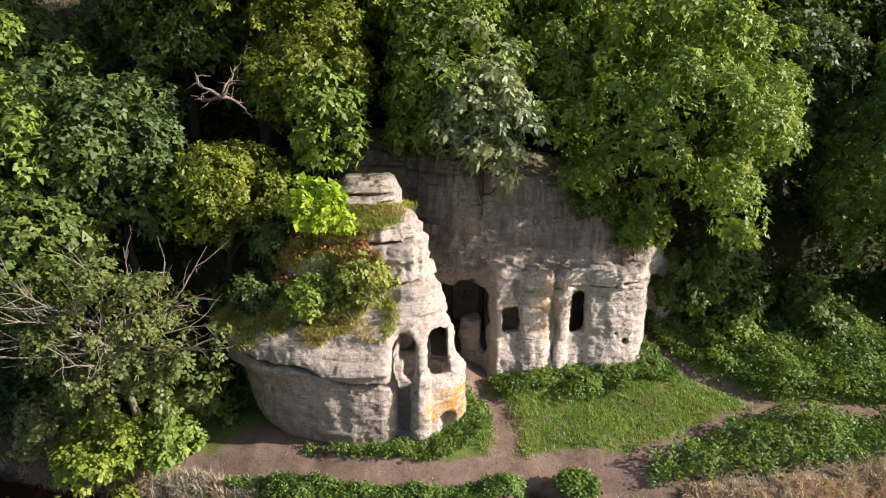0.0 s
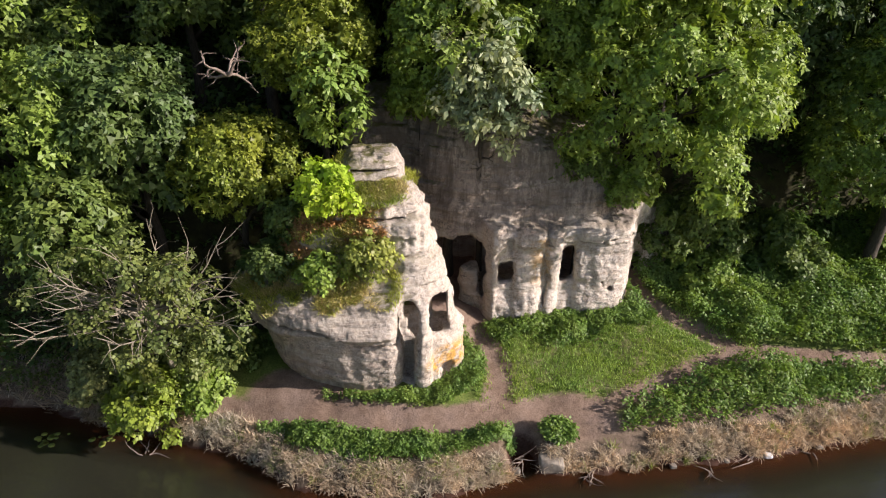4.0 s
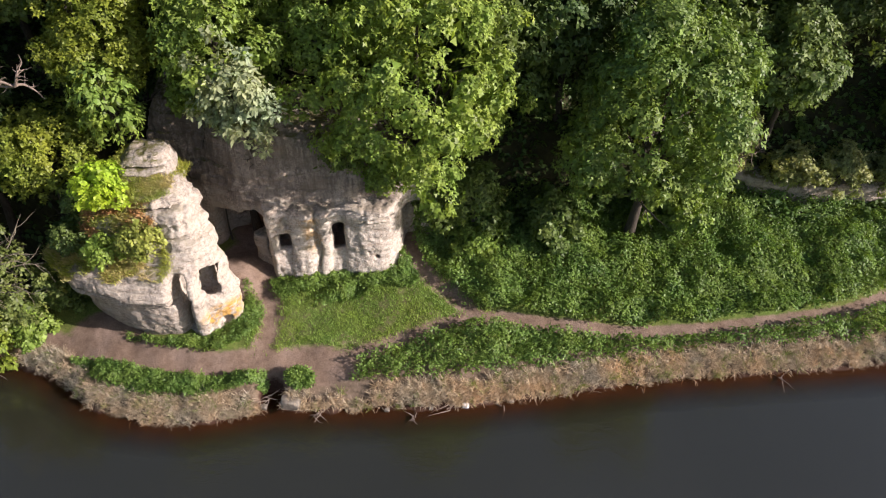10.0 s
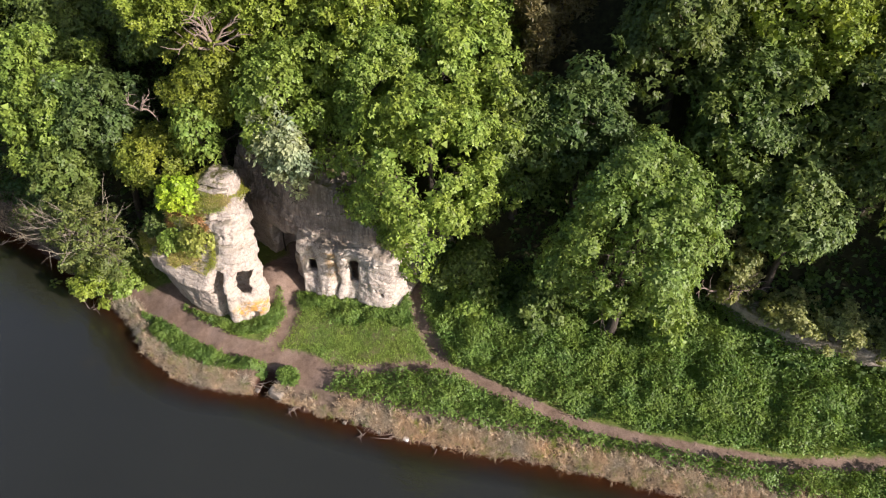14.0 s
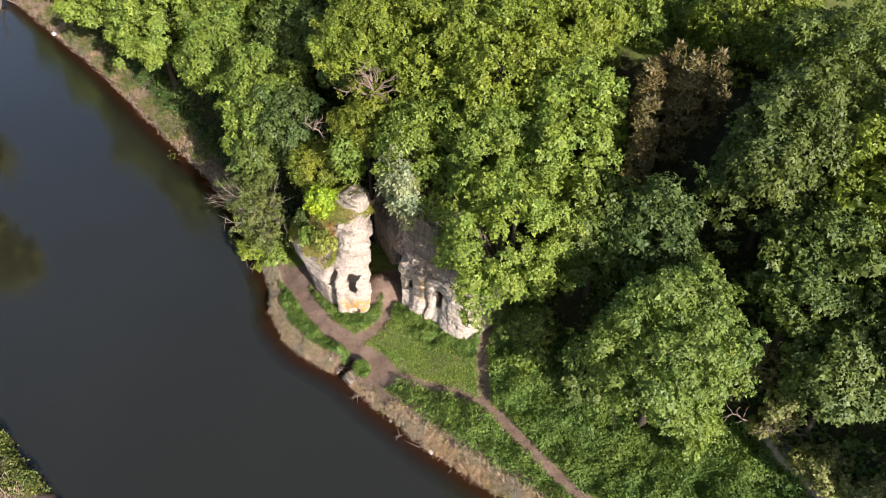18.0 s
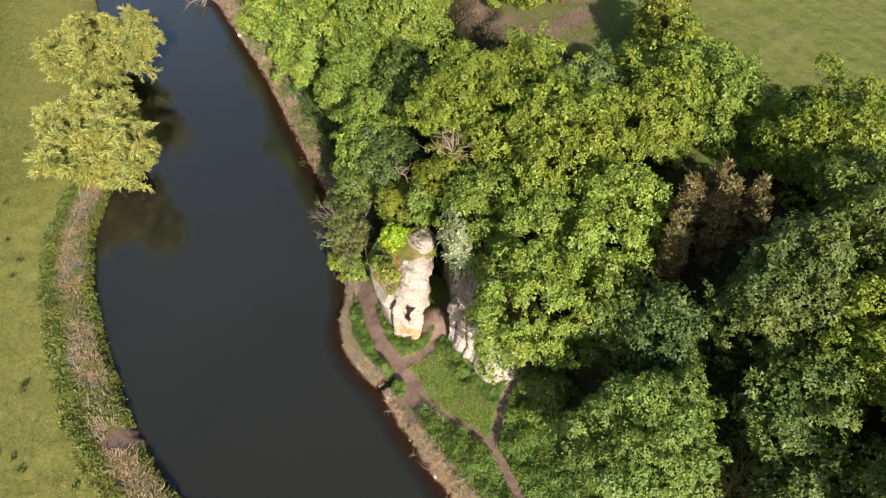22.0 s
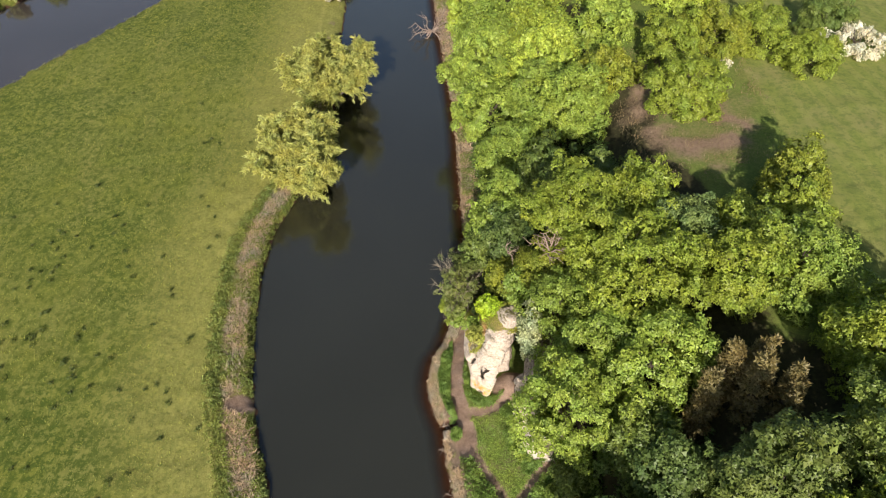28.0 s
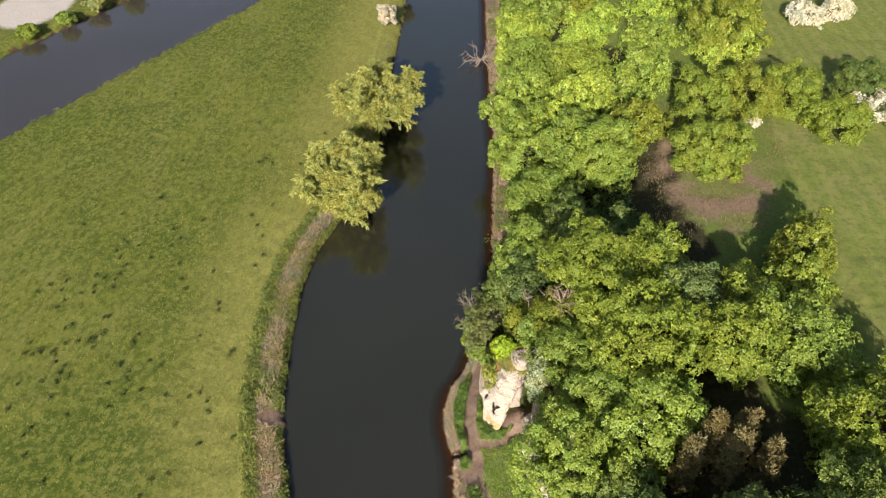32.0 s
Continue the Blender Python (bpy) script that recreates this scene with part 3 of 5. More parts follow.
ragged = 3.0 * (fractal(GX * 0.25, GY * 0.25, 0 * GX, 31, 3) - 0.5)
mask(me, "wood", smooth_step(-1.2, 0.3, GY - yh + np.where(GX < -4, 1.5, 0)) * (1 - smooth_step(42, 47.5, GY + 2.0 * ragged + np.clip(-GX - 60, -30, 30) * 0.1 - np.clip(GX - 4, 0, 30) * 0.5)))
field_edge = 59.5 + 0.055 * np.clip(-GX - 5, -30, 60)
mask(me, "field", (GY > 40) * smooth_step(field_edge - 0.6, field_edge + 0.6, GY))
mask(me, "rough", (1 - smooth_step(0.7, 1.3, np.hypot((GX + 27 + 2.2 * ragged) / 12, (GY - 52 + 2.0 * ragged) / 6.0))) * (0.25 + 0.75 * smooth_step(0.36, 0.56, fractal(GX * 0.35, GY * 0.35, 0 * GX, 39, 3))))
mask(me, "trail", trail)
mask(me, "meadow", (GY < 12) * 1.0)
ground = tagged(new("ground", me), "uneven river banks, trodden paths, wooded hillside and grass meadow", "ground", kind="structure")

wx = np.arange(-420, 421, 2.0)
wy = np.linspace(0, 1, 41)
WX, WT = np.meshgrid(wx, wy, indexing="ij")
a_, b_ = np.interp(WX, LEFT_X, LEFT_Y) - 2.0, np.interp(WX, RIGHT_X, RIGHT_Y) + 2.0
WY = a_ + (b_ - a_) * (0.5 - 0.5 * np.cos(WT * np.pi))
ids = np.arange(WX.size).reshape(WX.shape)
quads = np.stack([ids[:-1, :-1], ids[1:, :-1], ids[1:, 1:], ids[:-1, 1:]], -1).reshape(-1, 4)
me = sheet("river_water", np.stack([WX, WY, 0 * WX], -1).reshape(-1, 3), quads, WATER, True)
mask(me, "shallow", np.maximum(1 - smooth_step(1.3, 4.8, b_ - WY), 0.8 * (1 - smooth_step(0.0, 3.2, WY - a_))))
tagged(new("river_water", me), "calm dark brown-green river water", "water", kind="structure")
far = [LAGOON_P + LAGOON_N * s + np.array((-0.883, 0.47)) * t for t, s in ((-300, -3), (300, -3), (300, 33), (-300, 33))]
me = sheet("lagoon_water", [(p[0], p[1], 0.0) for p in far], [(3, 2, 1, 0)], SKY_TINT_WATER)
mask(me, "shallow", [0, 0, 0, 0])
tagged(new("lagoon_water", me), "second wide river reach, grey-violet calm water", "water", kind="structure")

# ---- the sandstone ----


def strata(x, y, z, seed, fluted=0.1, lumps=0.4, bedding=1.0):
    """Weathered beds: soft layers cut back, hard ones proud, with open joints between them."""
    zz = z + 0.05 * x + 0.9 * (fractal(x * 0.25, y * 0.25, z * 0.4, seed, 3) - 0.5) + 0.7 * (value_noise(0 * x, 0 * y + 2.2, z * 0.8, seed + 3) - 0.5)
    b = zz * 1.35
    i = np.floor(b)
    f = b - i
    pick = lambda k: hashed(k, 0 * k, 0 * k, seed + 5)
    beds = pick(i) + (pick(i + 1) - pick(i)) * smooth_step(0.80, 1.0, f) - 0.5
    joint = np.exp(-((f - 0.86) / 0.07) ** 2) * smooth_step(0.45, 0.7, value_noise(x * 0.9, y * 0.9, i * 3.7, seed + 6))
    thin = value_noise(x * 0.25, y * 0.25, zz * 5.0, seed + 9) - 0.5
    block = value_noise(x * 0.8 + i * 7.1, y * 0.8, i + 0 * x, seed + 12) - 0.5
    rough = fractal(x * 1.6, y * 1.6, z * 1.8, seed + 11, 4, 0.55) - 0.5
    flute = np.abs(value_noise(x * 2.6, y * 2.6, z * 0.3, seed + 15) - 0.5) * 2
    big = value_noise(x * 0.55, y * 0.55, z * 0.45, seed + 20) - 0.5
    return -(bedding * (0.17 * beds + 0.09 * thin) + 0.10 * block + 0.20 * rough + lumps * big) + 0.10 * bedding * joint + fluted * (0.5 - flute)


def weathered(body, x, y, z, seed, fluted, lumps, bedding):
    """The strata added to a field, worked out near its surface alone."""
    near = np.abs(body) < 0.9
    at = lambda a: a[near] if isinstance(a, np.ndarray) else a
    out = body.copy()
    out[near] += strata(x[near], y[near], z[near], seed, at(fluted), at(lumps), at(bedding))
    return out


def refined(v, q, seed, depth=0.03):
    """Each quad in four, with pits, flakes and grit pushed into the new surface."""
    e = np.sort(np.stack([q, np.roll(q, -1, 1)], -1).reshape(-1, 2), 1)
    key, back = np.unique(e[:, 0].astype(np.int64) * len(v) + e[:, 1], return_inverse=True)
    mids = (v[key // len(v)] + v[key % len(v)]) / 2
    heart = v[q].mean(1)
    m = len(v) + back.reshape(-1, 4)
    c = len(v) + len(mids) + np.arange(len(q))
    out_q = np.concatenate([np.stack([q[:, i], m[:, i], c, m[:, i - 1]], 1) for i in range(4)])
    out_v = np.concatenate([v, mids, heart])
    a = out_v[out_q]
    n = np.cross(a[:, 2] - a[:, 0], a[:, 3] - a[:, 1])
    normal = np.zeros_like(out_v)
    for i in range(4):
        np.add.at(normal, out_q[:, i], n)
    normal /= np.linalg.norm(normal, axis=1)[:, None] + 1e-9
    x, y, z = out_v.T
    grain = fractal(x * 4.5, y * 4.5, z * 6.0, seed, 3, 0.6) - 0.5
    pit = np.clip(fractal(x * 2.6, y * 2.6, z * 3.2, seed + 5, 2) - 0.58, 0, 1)
    flake = smooth_step(0.47, 0.53, value_noise(x * 2.2, y * 2.2, z * 5.0, seed + 8))
    push = depth * (1.5 * grain - 3.0 * pit + 0.7 * (flake - 0.5))
    return out_v + normal * push[:, None], out_q


def grid_of(lo, hi, step):
    axes = [np.arange(lo[i], hi[i] + step / 2, step) for i in range(3)]
    return np.meshgrid(*axes, indexing="ij", sparse=False)


def rounded_box(x, y, z, c, half, r):
    q = [np.abs(a - b) - h + r for a, b, h in zip((x, y, z), c, half)]
    return np.sqrt(sum(np.maximum(a, 0) ** 2 for a in q)) + np.minimum(np.maximum.reduce(q), 0) - r


def arched(x, z, cx, z0, z1, half):
    """Distance to an upright opening with a round head, seen from its front."""
    head = z1 - half
    lower = np.maximum(np.abs(x - cx) - half, z0 - z)
    return np.where(z > head, np.hypot(x - cx, z - head) - half, lower)


STEP = 0.1
# the detached stack
X, Y, Z = grid_of((-9.6, 21.8, 0.4), (2.0, 30.0, 12.2), STEP)
left_e = np.interp(Z, [0, 1.5, 2.4, 4.2, 4.7, 6.2, 6.7, 7.3, 8.5, 9.7, 10.4, 11.2], [-6.7, -7.0, -7.5, -7.8, -8.5, -8.4, -7.9, -7.0, -6.2, -5.4, -4.6, -3.9])
right_e = np.interp(Z, [0, 1.5, 3.0, 5.0, 6.2, 6.6, 7.2, 7.6, 8.8, 9.9, 10.1, 10.5, 11.2], [1.02, 1.10, 0.98, 0.60, 0.12, 0.02, -0.24, -0.42, -0.72, -1.25, -1.70, -1.78, -2.2])
front_e = np.interp(Z, [0, 2.0, 4.4, 4.7, 6.1, 6.35, 7.0, 8.5, 9.7, 9.9, 10.7, 11.2], [23.85, 23.45, 23.3, 23.05, 23.35, 23.9, 24.5, 24.9, 25.5, 26.1, 26.5, 27.0])
front_e = front_e - 0.35 * smooth_step(-2.2, -1.2, X) * smooth_step(6.2, 6.8, Z) * (1 - smooth_step(8.6, 9.6, Z))
cx, hx = (left_e + right_e) / 2, (right_e - left_e) / 2
back_e = np.interp(Z, [0, 5, 7, 11], [27.9, 27.9, 27.8, 28.6])
cy, hy = (front_e + back_e) / 2, (back_e - front_e) / 2
power = 2.2 + 0.5 * smooth_step(6.2, 7.5, Z)
plan = (np.abs((X - cx) / hx) ** power + np.abs((Y - cy) / hy) ** power) ** (1 / power)
body = (plan - 1) * np.minimum(hx, hy) * 0.9
body = soft_max(body, Z - 11.05 + 0.25 * (value_noise(X[:, :, :1] * 0.9, Y[:, :, :1] * 0.9, 0.0, 77) - 0.5), 0.2)
# the passage behind the right lobe
back_cut = np.maximum(25.45 + 0.32 * (Z - 2) - Y, np.maximum(-2.1 - 0.10 * (Z - 2) - X, Z - 8.2 + 0.35 * (Y - 26)))
body = soft_max(body, -back_cut, 0.5)
# the hanging lip of the boulder, and the dome that sits on the right lobe
split_z = 4.45 - 0.27 * (X + 4) + 0.12 * np.sin(X * 2.1)
body = body - 0.20 * smooth_step(-0.05, 0.12, Z - split_z) * (1 - smooth_step(0.3, 1.5, Z - split_z)) * (X < -1.9)
body = body - 0.05 * smooth_step(6.12, 6.25, Z) * (1 - smooth_step(6.7, 7.4, Z)) * smooth_step(-2.3, -1.8, X)
# two buttresses of the right lobe, with the slot between boulder and lobe
body = body - 0.22 * np.sqrt(np.clip(1 - ((X + 0.82) / 0.42) ** 2, 0, 1)) * (1 - smooth_step(5.2, 6.0, Z))
body = body + 0.22 * np.exp(-((X + 1.62 - 0.05 * (Z - 4)) / 0.34) ** 2) * (1 - smooth_step(5.8, 6.3, Z)) * (Y < 25.2)
bedding = 0.30 + 0.60 * smooth_step(6.3, 7.0, Z)
body = weathered(body, X, Y, Z, 21, 0.03 + 0.16 * smooth_step(7.6, 8.0, Z) * (1 - smooth_step(9.6, 9.9, Z)), 0.14, bedding)
# the undercut crack across the front
crack = np.abs(Z - split_z) - 0.07 * (1 + value_noise(X[:, :1] * 1.5, 0.0, Z[:, :1], 3))
body = np.maximum(body, -np.maximum(crack, np.maximum(X + 1.7, Y - 23.95)))
for level, tilt, deep in ((9.15, 0.06, 25.9), (7.55, -0.03, 25.1), (6.14, -0.05, 24.1), (10.35, 0.04, 26.75), (10.72, 0.05, 27.0)):
    crack2 = np.abs(Z - (level + tilt * X + 0.10 * (value_noise(X[:, :1, :1] * 1.2, 0.0, 0.0, int(level * 10)) - 0.5))) - 0.05
    body = np.maximum(body, -np.maximum(crack2, Y - deep))
# openings through the right lobe
warp = 0.10 * (value_noise(X * 2, Y * 2, Z * 2, 4) - 0.5)
window = np.maximum(arched(X + 0.10 * (Z - 5), Z, -0.22, 4.05, 5.85, 0.36) + warp, Y - 27.0)
slot = np.maximum(arched(X - 0.05 * (Z - 4) - 0.10 * smooth_step(4.2, 3.0, Z), Z, -1.52, 1.7, 5.75, 0.24 + 0.18 * smooth_step(3.2, 4.3, Z)) + warp, Y - 24.75 - 0.2 * smooth_step(3.6, 4.6, Z))
slot_back = np.maximum(arched(X, Z, -1.42, 4.3, 5.6, 0.33) + warp, Y - 27.2)
chamber = rounded_box(X, Y, Z, (-0.8, 25.0, 4.5), (0.75, 0.5, 1.0), 0.35) + warp
for hole, k in ((window, 0.12), (slot, 0.34), (slot_back, 0.14), (chamber, 0.12)):
    body = soft_max(body, -hole, k)
for hx_, hz_, r in ((0.62, 5.1, 0.14), (0.66, 4.15, 0.17), (-0.62, 4.5, 0.12), (0.15, 2.05, 0.34)):
    body = soft_max(body, -(np.hypot(X - hx_, (Z - hz_) * 0.85) - r + 0.5 * np.maximum(Y - 24.6, 0)), 0.08)
v, q = surface_nets(body, (-9.6, 21.8, 0.4), STEP)
v, q = refined(v, q, 300, 0.04)
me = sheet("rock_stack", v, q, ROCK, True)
# light overall stain; back, left side and foot get shade painted into the colour
mask(me, "stain_shade", 0.12 + 0.5 * smooth_step(26.5, 28.5, v[:, 1]) + 0.45 * (1 - smooth_step(-7.2, -4.8, v[:, 0])) + 0.3 * (1 - smooth_step(1.8, 3.6, v[:, 2])) * (v[:, 0] < -1.8))
mask(me, "pale", np.where(v[:, 0] > -2.4, 0.45, 0.2))
mask(me, "ochre", (1 - smooth_step(0.7, 1.25, np.hypot((v[:, 0] - 0.25) / 0.95, (v[:, 2] - 2.75) / 0.75))) * (v[:, 1] < 25.6))
mask(me, "turf", np.where(v[:, 2] > 5.9, 1.0, 0.2) * np.where(v[:, 0] < -2.2, 1.0, 0.4))
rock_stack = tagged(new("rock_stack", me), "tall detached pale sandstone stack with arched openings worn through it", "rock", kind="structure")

# the cliff with the carved rooms
X, Y, Z = grid_of((-5.0, 26.4, 0.6), (13.2, 35.2, 13.0), STEP)
face = 27.75 + 0.205 * (X - 2.7)
column = lambda c, half, amp: amp * np.sqrt(np.clip(1 - ((X - c - 0.05 * (Z - 5)) / half) ** 2, 0, 1))
bulge = np.maximum.reduce([column(2.05, 0.52, 0.20), column(4.03, 0.68, 0.32), column(5.17, 0.38, 0.26), column(7.72, 1.40, 0.40)])
head = smooth_step(5.92, 6.12, Z) * (1 - smooth_step(6.5, 7.0, Z))
bulge = (bulge + 0.14 * head + 0.22 * (value_noise(X[:, :1] * 0.75, 0 * X[:, :1], Z[:, :1] * 0.35, 88) - 0.5) + 0.34 * smooth_step(3.9, 2.5, Z)) * smooth_step(1.6, 2.4, X)
lower = face + 0.16 - bulge - Y + 0.05 * np.abs(Z - 4.6)
alcove = np.interp(X, [-5, -1.2, 0.4, 1.8, 2.3], [30.6, 29.9, 29.0, 28.6, 27.8])
turn = smooth_step(1.5, 2.8, X)
lower = (alcove - Y) * (1 - turn) + lower * turn
lower = soft_max(lower, 1.4 * (X - 8.95) - 0.55 * (Y - 29.0), 0.4)
lower = soft_max(lower, Z - np.interp(X, [-5, 1.5, 2.5, 9], [7.4, 7.3, 7.05, 6.75]), 0.25)
set_back = np.interp(X, [-5, -1.5, 0.5, 3, 6, 9, 10.5, 13.2], [30.5, 29.4, 28.6, 28.45, 28.9, 30.1, 31.2, 32.4])
lean = np.interp(Z, [0, 6.0, 7.0, 9.0, 11.5, 13], [0.7, 0.15, 0.2, 0.75, 1.5, 2.6])
crest = np.interp(X, [-5, -4.2, -1.5, 3, 5.5, 8, 9.5, 10.5, 11.5, 12.4], [9.0, 11.4, 12.0, 11.3, 10.4, 9.4, 7.4, 6.2, 5.2, 1.0])
upper = soft_max(set_back + lean - Y, Z - crest - 0.35 * (Y - 31), 0.5)
body = soft_min(lower, upper, 0.25) * 0.9
body = weathered(body, X, Y, Z, 40, 0.06 + 0.05 * smooth_step(7.0, 7.6, Z), 0.20 + 0.45 * smooth_step(7.0, 8.0, Z), 0.35 + 1.0 * smooth_step(6.9, 7.5, Z))
warp = 0.14 * (value_noise(X * 2, Y * 2, Z * 2, 14) - 0.5)
cave = np.maximum(rounded_box(X, Y, Z - 0.15 * (X - 1), (0.5, 30.0, 5.0), (1.35, 2.1, 1.2), 0.7) + 0.9 * (fractal(X * 1.1, Y * 1.1, Z * 1.1, 17, 2) - 0.5), Y - 32.0)
cave = soft_min(cave, rounded_box(X, Y, Z, (-0.75, 29.6, 3.8), (0.75, 1.9, 1.9), 0.5) + 2 * warp, 0.3)
cave = soft_min(cave, rounded_box(X, Y, Z, (0.7, 30.5, 3.5), (0.95, 2.2, 1.7), 0.4) + 2 * warp, 0.3)
cave = soft_max(cave, -np.maximum(np.hypot(X - 1.35, Y - 29.2) - 0.40 - 0.16 * (4.6 - Z) + 3 * warp, Z - 4.35 + 2 * warp), 0.4)
win = np.maximum(rounded_box(X, Y, Z, (2.93, 29, 4.70), (0.38, 2.2, 0.58), 0.12) + warp, Y - 31)
slit = np.maximum(rounded_box(X, Y, Z, (3.1, 27.8, 6.1), (0.16, 0.55, 0.42), 0.12) + warp, Y - 31)
door = np.maximum(arched(X, Z, 5.92, 3.9, 5.82, 0.36) + warp, Y - 31)
room = rounded_box(X, Y - 0.205 * (X - 4.6), Z, (4.6, 30.6, 4.4), (2.9, 1.65, 1.6), 0.5) + warp
nook = np.maximum(rounded_box(X, Y, Z, (9.75, 30.6, 3.9), (0.5, 1.3, 1.9), 0.3) + warp, Y - 33)
cleft = np.abs(X - (4.80 + 0.10 * np.sin((Z - 3.6) * 2.2) - 0.05 * (Z - 5))) - 0.02 - 0.07 * smooth_step(5.4, 4.4, Z) * smooth_step(3.0, 3.6, Z)
cleft = np.maximum(cleft, Y - face - 0.28)
cleft2 = np.maximum(np.abs(X - 1.95 - 0.03 * Z) - 0.05, Y - face - 0.3)
for hole, k in ((cave, 0.3), (win, 0.1), (slit, 0.08), (door, 0.12), (room, 0.2), (nook, 0.2), (cleft, 0.12), (cleft2, 0.1)):
    body = soft_max(body, -hole, k)
bed = np.abs(Z - (5.98 + 0.02 * X + 0.16 * (value_noise(X[:, :1, :1] * 1.1, 0.0, 0.0, 61) - 0.5))) - 0.03 - 0.03 * value_noise(X[:, :1, :1] * 2, 0.0, 0.0, 62)
body = np.maximum(body, -np.maximum(bed, np.maximum(Y - face - 0.3, 1.9 - X)))
for hx_, hz_, r in ((8.05, 3.5, 0.15), (7.6, 3.9, 0.08)):
    body = soft_max(body, -(np.hypot(X - hx_, Z - hz_) - r + 0.6 * np.maximum(Y - 29.2, 0)), 0.06)
v, q = surface_nets(body, (-5.0, 26.4, 0.6), STEP)
q = q[(v[q][:, :, 1].mean(1) < 33.2) & (v[q][:, :, 2].mean(1) > 1.0)]
v, q = refined(v, q, 320, 0.045)
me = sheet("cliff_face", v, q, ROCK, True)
# upper wall and alcove: weathering, plus tree and recess shade put into the colour
mask(me, "stain_shade", 0.95 * smooth_step(6.7, 7.4, v[:, 2] + 0.4 * np.sin(v[:, 0] * 1.7)) + 0.25 * (1 - smooth_step(1.3, 2.2, v[:, 0])))
mask(me, "pale", 0.65 * smooth_step(1.8, 2.6, v[:, 0]) * (1 - smooth_step(6.6, 7.0, v[:, 2])))
mask(me, "ochre", 0.55 * (1 - smooth_step(0.4, 1.0, np.abs(v[:, 0] - 4.6) / 0.7)) * smooth_step(3.2, 5, v[:, 2]) * (v[:, 2] < 6.6))
mask(me, "turf", np.where(v[:, 2] > 8.5, 1.0, 0.25))
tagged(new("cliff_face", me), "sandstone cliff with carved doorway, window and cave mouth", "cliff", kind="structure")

# the low ledge of rock further along the bank
X, Y, Z = grid_of((27.5, 33.6, 1.2), (46.0, 40.4, 7.2), 0.14)
edge_y = np.interp(X, [27, 30, 34, 38, 46], [38.2, 36.9, 36.0, 36.4, 37.6])
body = soft_max(edge_y - Y + 0.5 * np.interp(Z, [1, 2.6, 3.4, 4.4, 5.5], [0.25, 0.35, 0.0, -0.25, 0.3]), Z - np.interp(X, [27, 30, 36, 46], [4.7, 4.5, 4.3, 4.2]) - 0.15 * (Y - edge_y), 0.4)
body = weathered(soft_max(body, np.abs(X - 36.8) - 9.0, 0.4) * 0.9, X, Y, Z, 63, 0.1, 0.4, 1.0)
v, q = surface_nets(body, (27.5, 33.6, 1.2), 0.14)
me = sheet("rock_ledge", v, q, ROCK, True)
mask(me, "stain_shade", np.full(len(v), 0.45))
mask(me, "ochre", np.zeros(len(v)))
mask(me, "pale", np.zeros(len(v)))
mask(me, "turf", np.ones(len(v)))
tagged(new("rock_ledge", me), "low undercut sandstone ledge in the bank under bushes", "rock", kind="structure")

# ---- trees ----


def tree(name, at, top, radii, tint, label, group="", lobes=40, lobe_size=1.3, sprigs=3600, leaf=0.26, long=1.0, per=7, low=-0.55,
         droop=0.25, hang=0.0, trunk=0.3, lean=(0, 0), seed=1, bark=None, slim=0.40, category="tree", base_z=None, least=0.70, dense=True, kite=False):
    """A tree whose crown is centred over at, reaching up to top; its trunk stands on the ground."""
    rng = np.random.default_rng(seed)
    x, y = at
    bx, by = x + lean[0], y + lean[1]
    z0 = float(land(bx, by)) - 0.15 if base_z is None else base_z
    cz = top - radii[2]
    root = new(name)
    root.location = (bx, by, z0)
    tagged(root, label, category, group)
    mid = np.array((x - bx, y - by, cz - z0))
    v, q = crown(rng, radii, lobes, lobe_size, sprigs, leaf, long, per, low, droop, hang, slim, least, dense, kite)
    crown_me = sheet("crown", v + mid, q, LEAF)
    part("crown", crown_me, root, colour=tint)
    h = max(mid[2], 0.6)
    stem = [((0, 0, -0.2), trunk * 1.35), ((mid[0] * 0.08, mid[1] * 0.08, h * 0.12), trunk)]
    for f in (0.35, 0.6, 0.85, 1.0):
        stem.append((tuple(mid * f * (1, 1, h / mid[2] if mid[2] else 1) + rng.normal(0, 0.12, 3) * (1, 1, 0)), trunk * (1 - 0.6 * f)))
    stem.append((tuple(mid + (0, 0, radii[2] * 0.6)), trunk * 0.12))
    tv, tq = tubes([stem], 8)
    part("trunk", sheet("trunk", tv, tq, bark or BARK, True), root)
    for i in range(7):
        a = rng.uniform(0, 6.28)
        f = rng.uniform(0.45, 1.0)
        s = np.array((mid[0] * f, mid[1] * f, h * f))
        w = np.array((math.cos(a), math.sin(a), rng.uniform(0.2, 0.9)))
        ln = min(radii[0], radii[1]) * rng.uniform(0.6, 0.95)
        limb = branch(rng, s, w, ln, trunk * 0.42, 5, 0.2, 0.06)
        tv, tq = tubes([limb] + [branch(rng, limb[k][0], w + rng.normal(0, 0.6, 3), ln * 0.45, trunk * 0.16, 4, 0.25, 0.05) for k in (2, 3, 4)], 5)
        part("limb", sheet("limb", tv, tq, bark or BARK, True), root)
    return root


LIME = (0.218, 0.300, 0.052)
FRESH = (0.190, 0.268, 0.048)
GOLD = (0.205, 0.244, 0.032)
OAK = (0.200, 0.262, 0.036)
DEEP = (0.122, 0.176, 0.041)
MID = (0.140, 0.195, 0.043)
DARK = (0.095, 0.145, 0.040)
DULL = (0.118, 0.160, 0.040)
BLUISH = (0.150, 0.212, 0.066)
BROWN = (0.175, 0.148, 0.062)
SILVER = (0.30, 0.34, 0.19)
WILLOW = (0.325, 0.345, 0.100)
OLIVE = (0.245, 0.265, 0.095)

